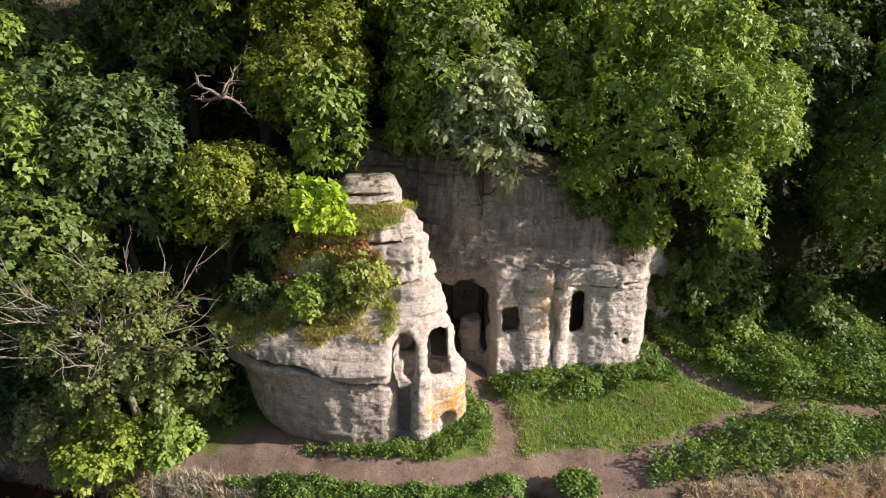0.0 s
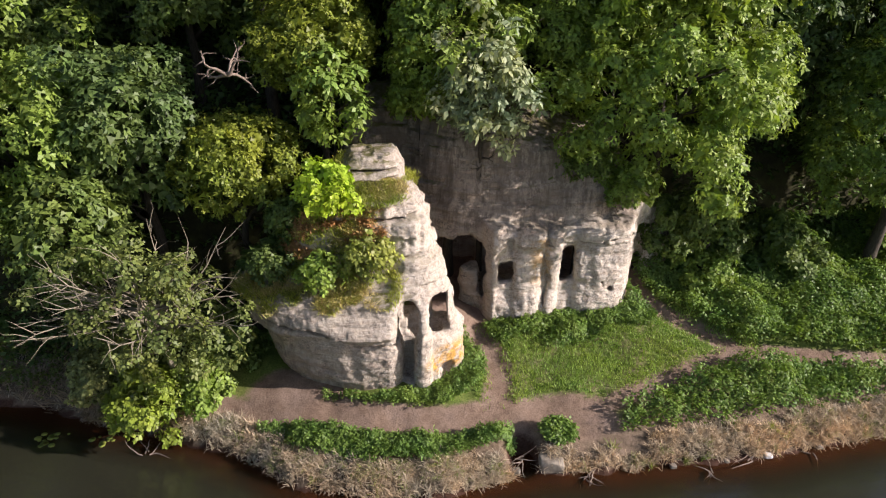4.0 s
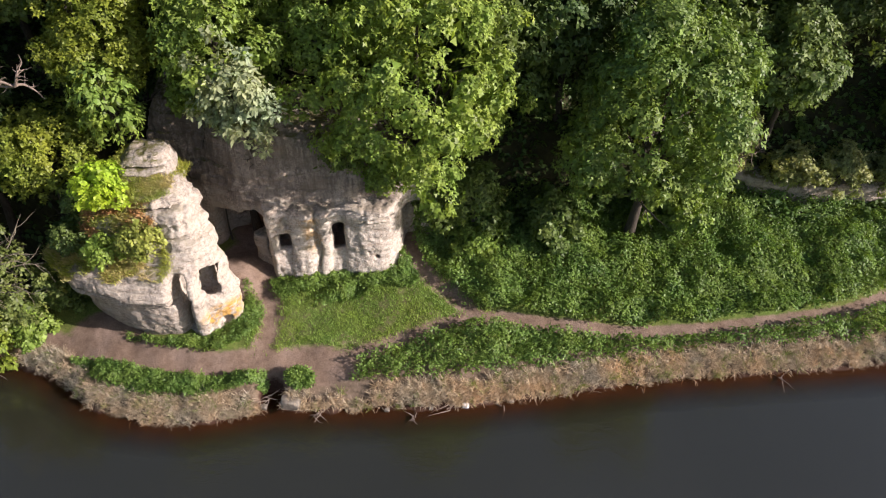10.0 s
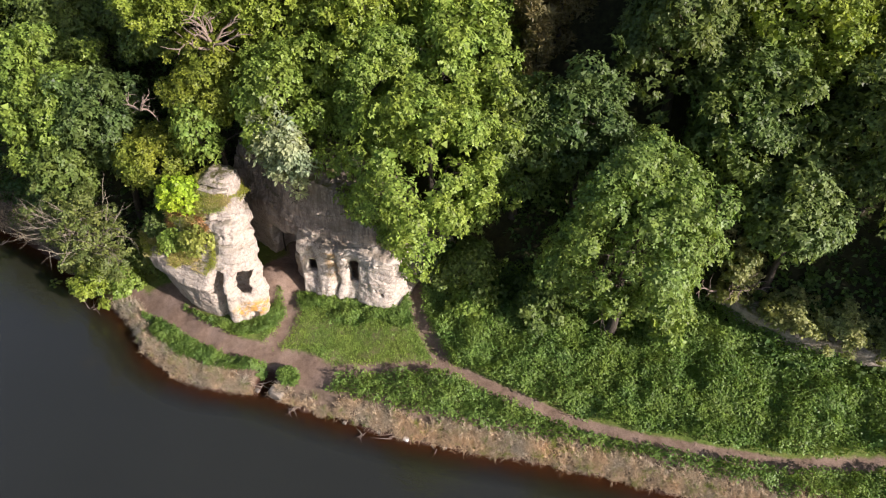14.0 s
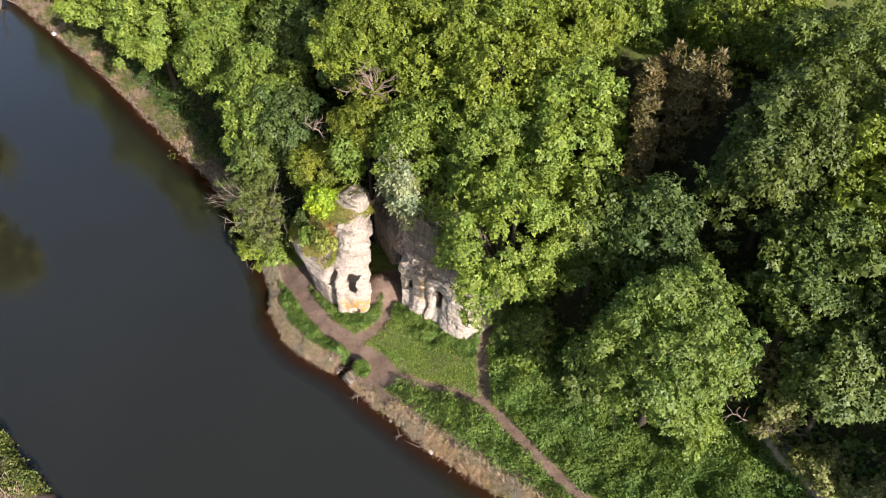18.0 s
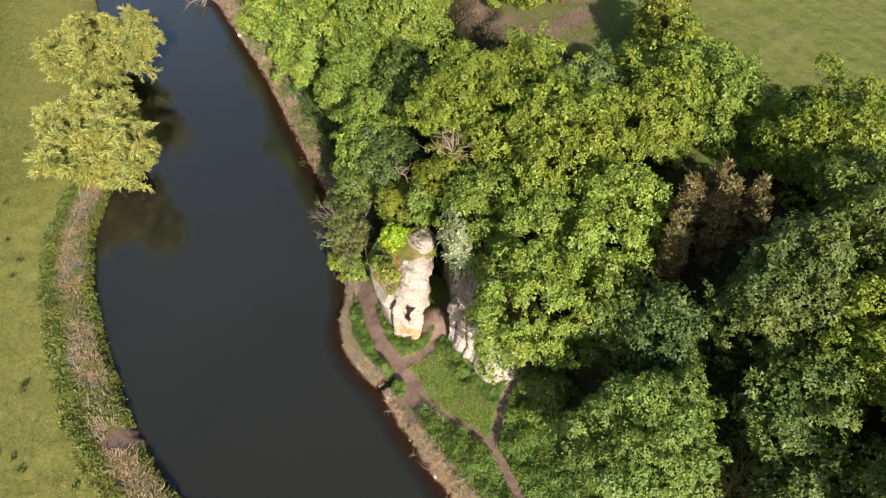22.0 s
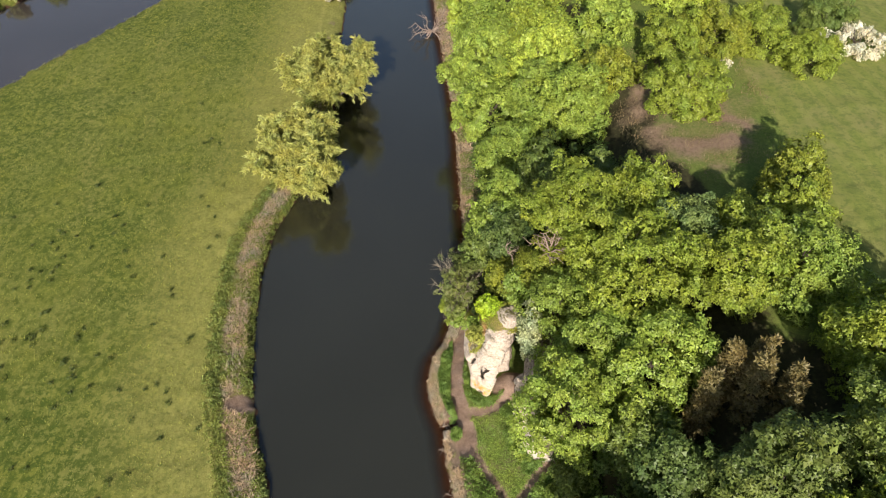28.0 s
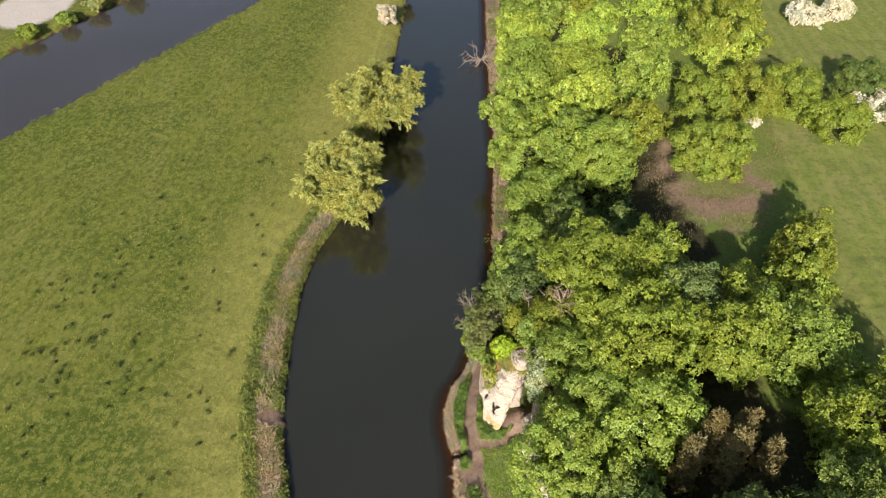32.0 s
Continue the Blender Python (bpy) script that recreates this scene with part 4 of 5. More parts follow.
# x, y, top, radius, height radius, tint, seed and kind
TREES = [
    (10.3, 32.1, 19.2, 5.5, 6.5, LIME, 11, "sycamore"), (8.4, 38.6, 22.6, 5.0, 6.0, LIME, 12, "sycamore"),
    (4.9, 34.3, 20.4, 4.0, 5.0, FRESH, 13, "sycamore"), (23.0, 32.8, 18.8, 4.8, 8.0, (0.158, 0.232, 0.050), 14, "sycamore"),
    (-2.6, 36.0, 25.6, 4.6, 6.0, OAK, 15, "oak"), (2.2, 38.4, 26.8, 5.2, 6.0, OAK, 16, "oak"),
    (-2.4, 43.2, 26.2, 3.4, 5.0, BLUISH, 17, "oak"), (3.6, 46.2, 26.8, 4.4, 5.0, OAK, 18, "oak"),
    (3.4, 51.2, 27.4, 4.9, 5.2, FRESH, 19, "oak"), (-8.6, 56.2, 27.0, 4.1, 4.6, GOLD, 20, "oak"),
    (12.2, 54.4, 28.4, 6.0, 6.0, OAK, 21, "oak"), (22.2, 42.8, 26.4, 4.7, 6.5, DULL, 22, "sycamore"),
    (27.2, 40.2, 21.0, 3.9, 6.0, DEEP, 23, "sycamore"), (31.4, 38.2, 15.6, 3.0, 4.4, BLUISH, 24, "sycamore"),
    (18.2, 37.4, 19.4, 3.2, 5.5, DARK, 25, "sycamore"), (-5.6, 31.0, 18.2, 3.0, 3.8, GOLD, 26, "oak"),
    (0.2, 31.2, 19.6, 3.0, 4.5, FRESH, 27, "sycamore"), (-8.8, 27.8, 12.8, 2.7, 2.6, GOLD, 28, "oak"),
    (-18.6, 28.4, 17.0, 4.2, 6.0, FRESH, 29, "sycamore"), (-13.4, 28.6, 16.0, 3.2, 4.6, DARK, 30, "sycamore"),
    (-30.0, 30.8, 17.2, 4.8, 5.5, FRESH, 31, "sycamore"), (-43.2, 29.6, 17.0, 6.0, 6.5, LIME, 32, "sycamore"),
    (-32.0, 39.2, 23.2, 5.6, 6.0, LIME, 33, "oak"), (-12.5, 35.5, 22.0, 4.4, 5.0, DEEP, 34, "sycamore"),
    (-15.5, 25.4, 11.6, 2.2, 3.6, DEEP, 35, "sycamore"), 
    (28.5, 46.5, 26.0, 5.6, 6.0, OAK, 37, "oak"), (35.0, 42.0, 21.0, 4.8, 6.0, DULL, 38, "sycamore"),
    (41.0, 46.0, 25.0, 5.5, 6.0, OAK, 39, "oak"), (42.5, 38.5, 15.0, 4.0, 5.5, DEEP, 40, "sycamore"),
    (20.8, 51.0, 28.0, 5.0, 5.6, MID, 41, "oak"), (-8.4, 33.6, 26.0, 4.2, 5.5, OAK, 42, "oak"), (-7.4, 40.4, 26.0, 4.1, 5.0, OAK, 43, "oak"),
    (-3.2, 48.2, 25.4, 3.7, 4.6, OAK, 44, "oak"), (-2.4, 53.6, 26.2, 3.9, 4.6, OAK, 55, "oak"), (-20.5, 33.8, 19.4, 4.2, 5.0, DEEP, 45, "sycamore"), (-16.0, 39.6, 20.6, 3.8, 4.2, DEEP, 46, "sycamore"),
    (13.4, 31.4, 8.6, 1.7, 2.6, DEEP, 50, "sycamore"), (34.5, 48.5, 26.0, 5.0, 6.0, GOLD, 47, "oak"), (14.5, 36.0, 17.6, 3.6, 5.2, DEEP, 49, "sycamore"),
]
KINDS = {
    "sycamore": dict(label="broad sycamore in full pale green leaf on the wooded bank", lobe_size=0.95, leaf=0.26, per=7, droop=0.30),
    "oak": dict(label="rounded oak with yellow-green spring leaves on the hillside", lobe_size=0.85, leaf=0.215, per=7, droop=0.15),
}
for x, y, top, r, rz, tint, seed, kind in TREES:
    k = dict(KINDS[kind])
    r = r * (0.94 if y > 34 else 1.0)
    k["lobes"] = int(r * (r + rz) * (2.1 if kind == "sycamore" else 2.7))
    k["sprigs"] = int(r * (r + rz) * (52 if kind == "sycamore" else 68))
    if y < 36 and x > -10:
        k["leaf"] *= 0.82
        k["sprigs"] = int(k["sprigs"] * 1.4)
    tree(kind + "_tree", (x, y), top, (r, r, rz), tint, group="hillside trees", seed=seed, trunk=0.12 + 0.045 * r, **k)

# willows on the meadow bank: fountains of slender leafy shoots
def willow(at, top, spread, seed):
    rng = np.random.default_rng(seed)
    x, y = at
    z0 = float(land(x, y)) - 0.2
    root = new("willow_tree")
    root.location = (x, y, z0)
    tagged(root, "spreading willow with feathery yellow-green leaves at the water", "tree", "bank willows")
    h = top - z0
    pts, dirs = [], []
    for i in range(6):
        a = i * 1.05 + rng.uniform(-0.3, 0.3)
        foot = np.array((math.cos(a), math.sin(a), 0)) * rng.uniform(0.2, 0.9)
        w = np.array((math.cos(a) * 0.75, math.sin(a) * 0.75, 1.0))
        limb = branch(rng, foot - (0, 0, 0.2), w, h * rng.uniform(0.6, 0.8), 0.28, 7, 0.14, 0.03)
        twigs = []
        for k in (2, 3, 4, 5, 6, 7):
            for j in range(4):
                b = rng.uniform(0, 6.28)
                way = np.array((math.cos(b), math.sin(b), rng.uniform(0.1, 0.9))) + 0.8 * w / 1.25
                twigs.append(branch(rng, limb[k][0], way, spread * rng.uniform(0.35, 0.6), 0.06, 6, 0.15, 0.0))
        tv, tq = tubes([limb] + twigs, 5)
        part("limb", sheet("limb", tv, tq, TWIG, True), root)
        for tw in twigs:
            for k in range(1, 7):
                for j in range(3):
                    b = rng.uniform(0, 6.28)
                    way = np.array((math.cos(b), math.sin(b), rng.uniform(-0.3, 0.9)))
                    way = way + 0.7 * (tw[k][0] - tw[k - 1][0]) / np.linalg.norm(tw[k][0] - tw[k - 1][0])
                    way /= np.linalg.norm(way)
                    m = 15
                    f = np.linspace(0.1, 1.0, m)[:, None]
                    shoot = tw[k][0] + way * f * rng.uniform(0.8, 1.5) + np.array((0, 0, -0.55)) * f ** 2
                    pts.append(shoot)
                    dirs.append(np.repeat(way[None], m, 0) + np.array((0, 0, -0.7)) * f)
    at_, way_ = np.concatenate(pts), np.concatenate(dirs)
    low_ok = at_[:, 2] > 0.4
    at_, way_ = np.repeat(at_[low_ok], 2, 0), np.repeat(way_[low_ok], 2, 0)
    m = len(at_)
    way_ = way_ + rng.normal(0, 0.42, (m, 3))
    way_ /= np.linalg.norm(way_, axis=1)[:, None]
    side = np.cross(way_, rng.normal(0, 1, (m, 3)))
    side /= np.linalg.norm(side, axis=1)[:, None]
    at_ = at_ + rng.normal(0, 0.12, (m, 3))
    s = rng.uniform(0.35, 0.65, (m, 1))
    v = np.stack([at_ + side * s * 0.15, at_ + way_ * s, at_ - side * s * 0.15], 1).reshape(-1, 3)
    part("crown", sheet("crown", v, np.arange(m * 3).reshape(-1, 3), LEAF), root, colour=WILLOW)
    return root


willow((-39.8, 1.7), 10.0, 6.8, 51)
willow((-44.4, 1.0), 10.2, 5.4, 57)
willow((-64.5, 3.4), 11.4, 6.8, 52)
willow((-70.0, 3.8), 10.8, 6.0, 58)

# far wood along the same bank
FAR = [(-56, 30, 17, 6), (-66, 32, 17, 6.5), (-60, 40, 20, 6), (-48, 38, 21, 6), (-37, 36, 21, 5), (-38, 44, 23, 5), (-50, 47, 23.5, 5.5), (-72, 42, 21, 6.5), (-80, 31, 16, 6),
       (-90, 34, 17, 7), (-86, 45, 21, 7), (-62, 50, 24, 5.5), (-74, 54, 24.5, 6.5), (-58, 60, 27, 6), (-100, 33, 17, 7), (-104, 46, 21, 7), (-116, 36, 18, 8), (-92, 57, 25, 7),
       (-134, 40, 19, 8), (-122, 54, 24, 8), (-150, 48, 22, 9), (52, 42, 18, 6), (54, 52, 25, 6), (64, 48, 22, 6.5), (66, 60, 27, 7), (48, 58, 27, 6), (36, 54, 27, 5.5)]
protos = []
for i, (tint, seed) in enumerate(((LIME, 61), (FRESH, 62), (OAK, 63))):
    x, y, top, r = FAR[i]
    protos.append((tree("woodland_tree", (x, y), top, (r, r, 6.5), tint, "leafy broad tree of the riverside wood", "far wood", lobes=210, lobe_size=0.95,
                        sprigs=3600, leaf=0.34, per=6, seed=seed, trunk=0.35), top, r))
for i, (x, y, top, r) in enumerate(FAR[3:]):
    src, ptop, pr = protos[i % 3]
    s = r / pr
    z = top - (ptop - src.location.z) * s
    t = copy_thing(src, pose(x, y, z, 0, 0, 67 * i) @ Matrix.Diagonal((s, s, s, 1)))
    for c in t.children:
        if c.name.startswith("crown"):
            c.color = (*((0.29, 0.375, 0.058), FRESH, GOLD, LIME, (0.26, 0.36, 0.055))[i % 5], 1)

# round bushes and may blossom at the edge of the field
BUSHES = [(-30.0, 51.4, 23.9, 4.2, 71, OAK), (-42.0, 52.8, 23.8, 3.8, 72, OAK), (-42.5, 58.5, 24.2, 3.8, 73, GOLD), (-42.5, 64.5, 24.2, 3.8, 74, OAK), (-36.5, 69.0, 23.6, 3.2, 75, OAK),
          (-60.5, 59.8, 27.0, 5.5, 76, GOLD), (-45.5, 75.0, 24.2, 3.0, 77, DEEP)]
for x, y, top, r, seed, tint in BUSHES:
    tree("hedge_bush", (x + 2.2, y), top + 3.2, (r + 0.9, r + 0.9, 4.8), tint, "dense rounded green bush at the edge of the field", "field edge bushes", lobes=56, lobe_size=0.95, sprigs=4400, leaf=0.21,
         per=5, low=-0.8, trunk=0.18, seed=seed, category="bush")
for x, y, top, r, seed in ((-66, 74.5, 25.4, 3.4, 81), (-68, 80.5, 25.4, 3.2, 82), (-37, 76.5, 25.4, 4.2, 83), (-36.5, 59.2, 21.8, 1.0, 84)):
    tree("hawthorn_bush", (x, y), top, (r, r, 2.2), (0.62, 0.60, 0.52), "hawthorn bush covered in white may blossom", "flowering hawthorns", lobes=34, lobe_size=0.7, sprigs=900, leaf=0.22,
         per=5, low=-0.7, trunk=0.14, seed=seed, category="bush")

# copper-brown conifers among the trees
for x, y, top, r, seed in ((12.2, 42.6, 23.8, 1.3, 91), (14.0, 43.8, 24.6, 1.4, 92), (13.6, 40.8, 21.8, 1.2, 93), (11.8, 45.4, 24.0, 1.3, 89), (14.8, 46.4, 23.8, 1.3, 88)):
    tree("yew_tree", (x, y), top, (r * 0.82, r * 0.82, 5.0), BROWN, "dark copper-brown evergreen between the broad trees", "brown evergreens", lobes=44, lobe_size=0.42, sprigs=900, leaf=0.17, long=1.8,
         per=6, low=-0.9, droop=-0.4, trunk=0.16, seed=seed)
# the pale leafed whitebeam hanging over the cliff
tree("whitebeam_tree", (1.6, 28.6), 16.8, (2.5, 1.2, 3.1), SILVER, "whitebeam with silvery underside leaves hanging over the cliff", lobes=60, lobe_size=0.5, sprigs=900, leaf=0.20, long=1.5, least=0.45, dense=False, kite=True,
     per=5, low=-0.9, droop=0.6, hang=0.25, trunk=0.16, lean=(0.2, 2.6), seed=94)
tree("whitebeam_tree", (-4.6, 28.2), 15.6, (1.7, 1.4, 2.6), FRESH, "young green whitebeam leaning out over the rock stack", lobes=30, lobe_size=0.5, sprigs=420, leaf=0.20, long=1.4, dense=False, kite=True,
     per=5, low=-0.9, droop=0.6, hang=0.25, trunk=0.12, lean=(0.2, 2.2), seed=95)

# the sparse tree at the river path, half of its twigs bare
river_tree = tree("river_tree", (-11.8, 22.8), 10.6, (4.6, 2.6, 4.4), (0.138, 0.172, 0.047), "sparse olive-green tree with many bare grey twigs leaning over the river", lobes=80, lobe_size=0.55, sprigs=1700, leaf=0.17, long=1.1, least=0.4, dense=False, kite=True,
                  per=5, low=-0.9, droop=0.3, trunk=0.2, lean=(0.5, 1.1), seed=96, bark=TWIG)
rng = np.random.default_rng(97)
for i in range(32):
    a, up = rng.uniform(0, 6.28), rng.uniform(-0.05, 1.1)
    w = np.array((math.cos(a) * 1.2, math.sin(a) * 0.6 - 0.15, up))
    limb = branch(rng, (-0.35, -0.7, rng.uniform(3.8, 5.6)), w, rng.uniform(3.0, 5.2), 0.06, 6, 0.14, 0.03)
    bare = part("bare_branch", sheet("bare_branch", *tubes([limb], 5), TWIG, True), river_tree)
    for k in (2, 3, 3, 4, 4, 5, 5):
        twig = branch(rng, limb[k][0], w + rng.normal(0, 0.5, 3), rng.uniform(0.8, 1.8), 0.022, 4, 0.2)
        part("twig", sheet("twig", *tubes([twig], 4), TWIG, True), bare)

# the twiggy brown thorn in the gap of the hillside wood
thorn = tree("thorn_tree", (27.0, 38.0), 12.4, (2.3, 2.3, 3.6), (0.19, 0.175, 0.07), "half-bare brown thorn tree in a gap of the wood", lobes=36, lobe_size=0.5, sprigs=420, leaf=0.15, least=0.4, dense=False, kite=True, per=5, low=-0.9, trunk=0.14, seed=98, bark=TWIG)
rng = np.random.default_rng(99)
for i in range(16):
    a = rng.uniform(0, 6.28)
    w = np.array((math.cos(a), math.sin(a), rng.uniform(0.2, 1.2)))
    limb = branch(rng, (0, 0, rng.uniform(2.5, 5.5)), w, rng.uniform(2.2, 3.4), 0.05, 6, 0.16, 0.03)
    bare = part("bare_branch", sheet("bare_branch", *tubes([limb], 5), TWIG, True), thorn)
    for k in (2, 3, 4, 5):
        twig = branch(rng, limb[k][0], w + rng.normal(0, 0.5, 3), rng.uniform(0.8, 1.4), 0.02, 4, 0.2)
        part("twig", sheet("twig", *tubes([twig], 4), TWIG, True), bare)

# shrubs: on the stack, along the path, over the ledge
SHRUBS = [
    (-4.7, 25.3, 11.6, 1.5, 1.2, (0.30, 0.42, 0.03), 9.6, 101, "bright green elder bush on top of the rock stack"),
    (-4.95, 23.85, 8.3, 1.0, 0.95, LIME, 6.3, 102, "young sycamore bush on the ledge of the rock stack"),
    (-2.9, 24.3, 9.0, 1.25, 1.1, (0.23, 0.27, 0.06), 6.6, 103, "sparse shrub on the ledge of the rock stack"),
    (-6.6, 26.0, 9.8, 1.0, 1.0, DEEP, 8.0, 104, "dark shrub against the side of the rock stack"),
    (-7.2, 24.9, 8.2, 1.1, 1.1, DARK, 6.2, 127, "dark shrub against the side of the rock stack"),
    (-12.6, 22.3, 3.6, 1.9, 1.6, OAK, None, 105, "low leafy shrub beside the river path"),
    (-10.6, 23.2, 3.3, 1.4, 1.4, FRESH, None, 106, "low leafy shrub beside the river path"),
    (-15.0, 23.6, 4.0, 1.6, 1.7, OLIVE, None, 107, "low leafy shrub beside the river path"),
    (-9.7, 25.4, 4.8, 1.5, 2.0, DEEP, None, 108, "shaded shrub behind the rock stack"),
    (8.6, 30.2, 9.6, 1.7, 1.2, FRESH, None, 109, "shrub hanging over the top of the cliff"),
    (6.4, 30.1, 10.6, 1.4, 1.0, DEEP, None, 110, "shrub hanging over the top of the cliff"),
    (11.6, 31.6, 7.4, 1.7, 2.2, DEEP, None, 111, "shrub at the end of the cliff"),
    (13.6, 31.2, 4.6, 1.9, 1.7, FRESH, None, 112, "shrub at the foot of the wooded bank"),
    (-1.2, 30.4, 13.6, 1.6, 1.2, FRESH, None, 113, "shrub hanging over the top of the cliff"),
    (33.0, 37.0, 6.7, 1.9, 1.6, OLIVE, None, 114, "straggling bush above the rock ledge"),
    (36.2, 37.0, 6.9, 1.9, 1.7, OLIVE, None, 115, "straggling bush above the rock ledge"),
    (39.4, 37.6, 6.6, 1.9, 1.6, OLIVE, None, 116, "straggling bush above the rock ledge"),
    (29.6, 37.6, 9.5, 1.7, 3.4, OLIVE, None, 117, "straggling bush above the rock ledge"),
    (25.6, 34.6, 6.2, 2.2, 2.4, FRESH, None, 118, "shrub at the foot of the wooded bank"),
    (18.0, 32.6, 5.6, 2.4, 2.2, DEEP, None, 119, "shrub at the foot of the wooded bank"),
    (-53.0, 2.6, 5.2, 3.6, 2.4, DULL, None, 120, "low dark bush between the bank willows"),
    (-107.0, 1.2, 5.4, 3.2, 2.4, (0.46, 0.42, 0.34), None, 121, "pale blossoming shrub on the meadow bank"),
    (-122.0, 3.0, 6.4, 3.6, 2.8, OLIVE, None, 122, "grey-green shrub on the meadow bank"),
    (-104.0, -73.0, 3.4, 2.4, 1.3, FRESH, None, 123, "green bush on the far bank of the second river"),
    (-112.0, -69.0, 3.8, 2.8, 1.5, OLIVE, None, 124, "green bush on the far bank of the second river"),
    (-97.0, -78.5, 3.6, 2.6, 1.4, OAK, None, 125, "green bush on the far bank of the second river"),
    (-121.0, -64.0, 4.4, 3.0, 1.8, FRESH, None, 126, "green bush on the far bank of the second river"),
]
for x, y, top, r, rz, tint, base, seed, label in SHRUBS:
    tree("shrub", (x, y), top, (r, r, rz), tint, label, lobes=30, lobe_size=0.30 * min(r, 1.8), sprigs=int(150 + 150 * r * r), leaf=0.16 if r < 2 else 0.24, per=6, least=0.5, dense=r > 1.3, kite=True, low=-0.8, trunk=0.05, seed=seed,
         category="bush", base_z=base)


def dead_boughs(name, at, count, length, seed, label, up=0.35, category="dead branch", thick=0.10):
    """Bleached bare boughs from one stump."""
    rng = np.random.default_rng(seed)
    root = new(name)
    root.location = at
    tagged(root, label, category)
    for i in range(count):
        a = rng.uniform(0, 6.28)
        w = np.array((math.cos(a), math.sin(a), up + rng.normal(0, 0.25)))
        limb = branch(rng, (0, 0, 0), w, length * rng.uniform(0.6, 1.1), thick, 7, 0.28, 0.02)
        bough = part("bough", sheet("bough", *tubes([limb], 6), PALE_BARK, True), root)
        for k in (2, 3, 4, 5, 6):
            twig = branch(rng, limb[k][0], w + rng.normal(0, 0.7, 3), length * 0.4, thick * 0.4, 5, 0.3)
            part("twig", sheet("twig", *tubes([twig], 5), PALE_BARK, True), bough)


dead_boughs("dead_oak_bough", (-4.4, 31.2, 18.0), 8, 3.0, 131, "bleached bare oak boughs rising from the crowns", 0.8, thick=0.13)
dead_boughs("dead_oak_bough", (-8.6, 27.8, 14.2), 5, 1.6, 132, "bleached bare oak boughs rising from the crowns", 0.25, thick=0.085)
dead_boughs("dead_oak_bough", (29.2, 36.6, 5.4), 7, 3.0, 133, "dry brown boughs hanging over the rock ledge", 0.6)
dead_boughs("fallen_tree", (-91.0, 22.9, 0.8), 11, 6.0, 134, "bleached fallen tree lying in the river margin", 0.12, "fallen tree", 0.17)

# ---- undergrowth, reeds and grass ----
rng = np.random.default_rng(200)


def scatter(name, count, area, keep, make, material, tint, label, category="plants", along=None):
    """Small plants over the part of an area where keep() holds."""
    x = rng.uniform(area[0], area[1], count)
    y = rng.uniform(area[2], area[3], count)
    if along:
        y = along(x, y)
    ok = keep(x, y) > rng.uniform(0, 1, count)
    x, y = x[ok], y[ok]
    v, q = make(x, y, land(x, y))
    ob = tagged(new(name, sheet(name, v, q, material)), label, category, kind="stuff")
    ob.color = (*tint, 1)
    return ob


def herbs(high, leaf, per=5, lump=0.55):
    def make(x, y, z):
        swell = fractal(x * lump, y * lump, 0 * x, 77, 3)
        top = high * (0.35 + 1.3 * np.clip(swell - 0.2, 0, 1))
        h = top * np.sqrt(rng.uniform(0.25, 1.0, len(x)))
        e = 0.25
        gx_ = fractal((x + e) * lump, y * lump, 0 * x, 77, 3) - swell
        gy_ = fractal(x * lump, (y + e) * lump, 0 * x, 77, 3) - swell
        facing = np.stack([-gx_ / e * high * 1.3, -gy_ / e * high * 1.3, 0 * x + 1], 1) + rng.normal(0, 0.3, (len(x), 3))
        return leaves(rng, np.stack([x, y, z + h], 1), facing, leaf, 1.15, per, 0.7, 0.35)
    return make


def blades(high, wide, lean=0.45, per=6, spread=0.16):
    def make(x, y, z):
        x, y, z = (np.repeat(a, per) for a in (x, y, z))
        n = len(x)
        a = rng.uniform(0, 6.28, n)
        h = high * rng.uniform(0.5, 1.25, n)
        off = rng.normal(0, spread, (n, 2))
        x, y = x + off[:, 0], y + off[:, 1]
        t = np.stack([np.cos(a), np.sin(a)], 1)
        k = (lean * h * rng.uniform(0.3, 1.5, n))[:, None]
        w = wide * rng.uniform(0.7, 1.3, n)[:, None]
        side = np.stack([-t[:, 1], t[:, 0]], 1) * w
        p = np.stack([x, y], 1)
        b0, b1 = np.column_stack([p - side, z - 0.05]), np.column_stack([p + side, z - 0.05])
        top = z + h * np.maximum(1 - 0.3 * lean, 0.35)
        t0, t1 = np.column_stack([p + t * k + side * 0.4, top]), np.column_stack([p + t * k - side * 0.4, top])
        return np.stack([b0, b1, t0, t1], 1).reshape(-1, 3), np.arange(n * 4).reshape(-1, 4)
    return make


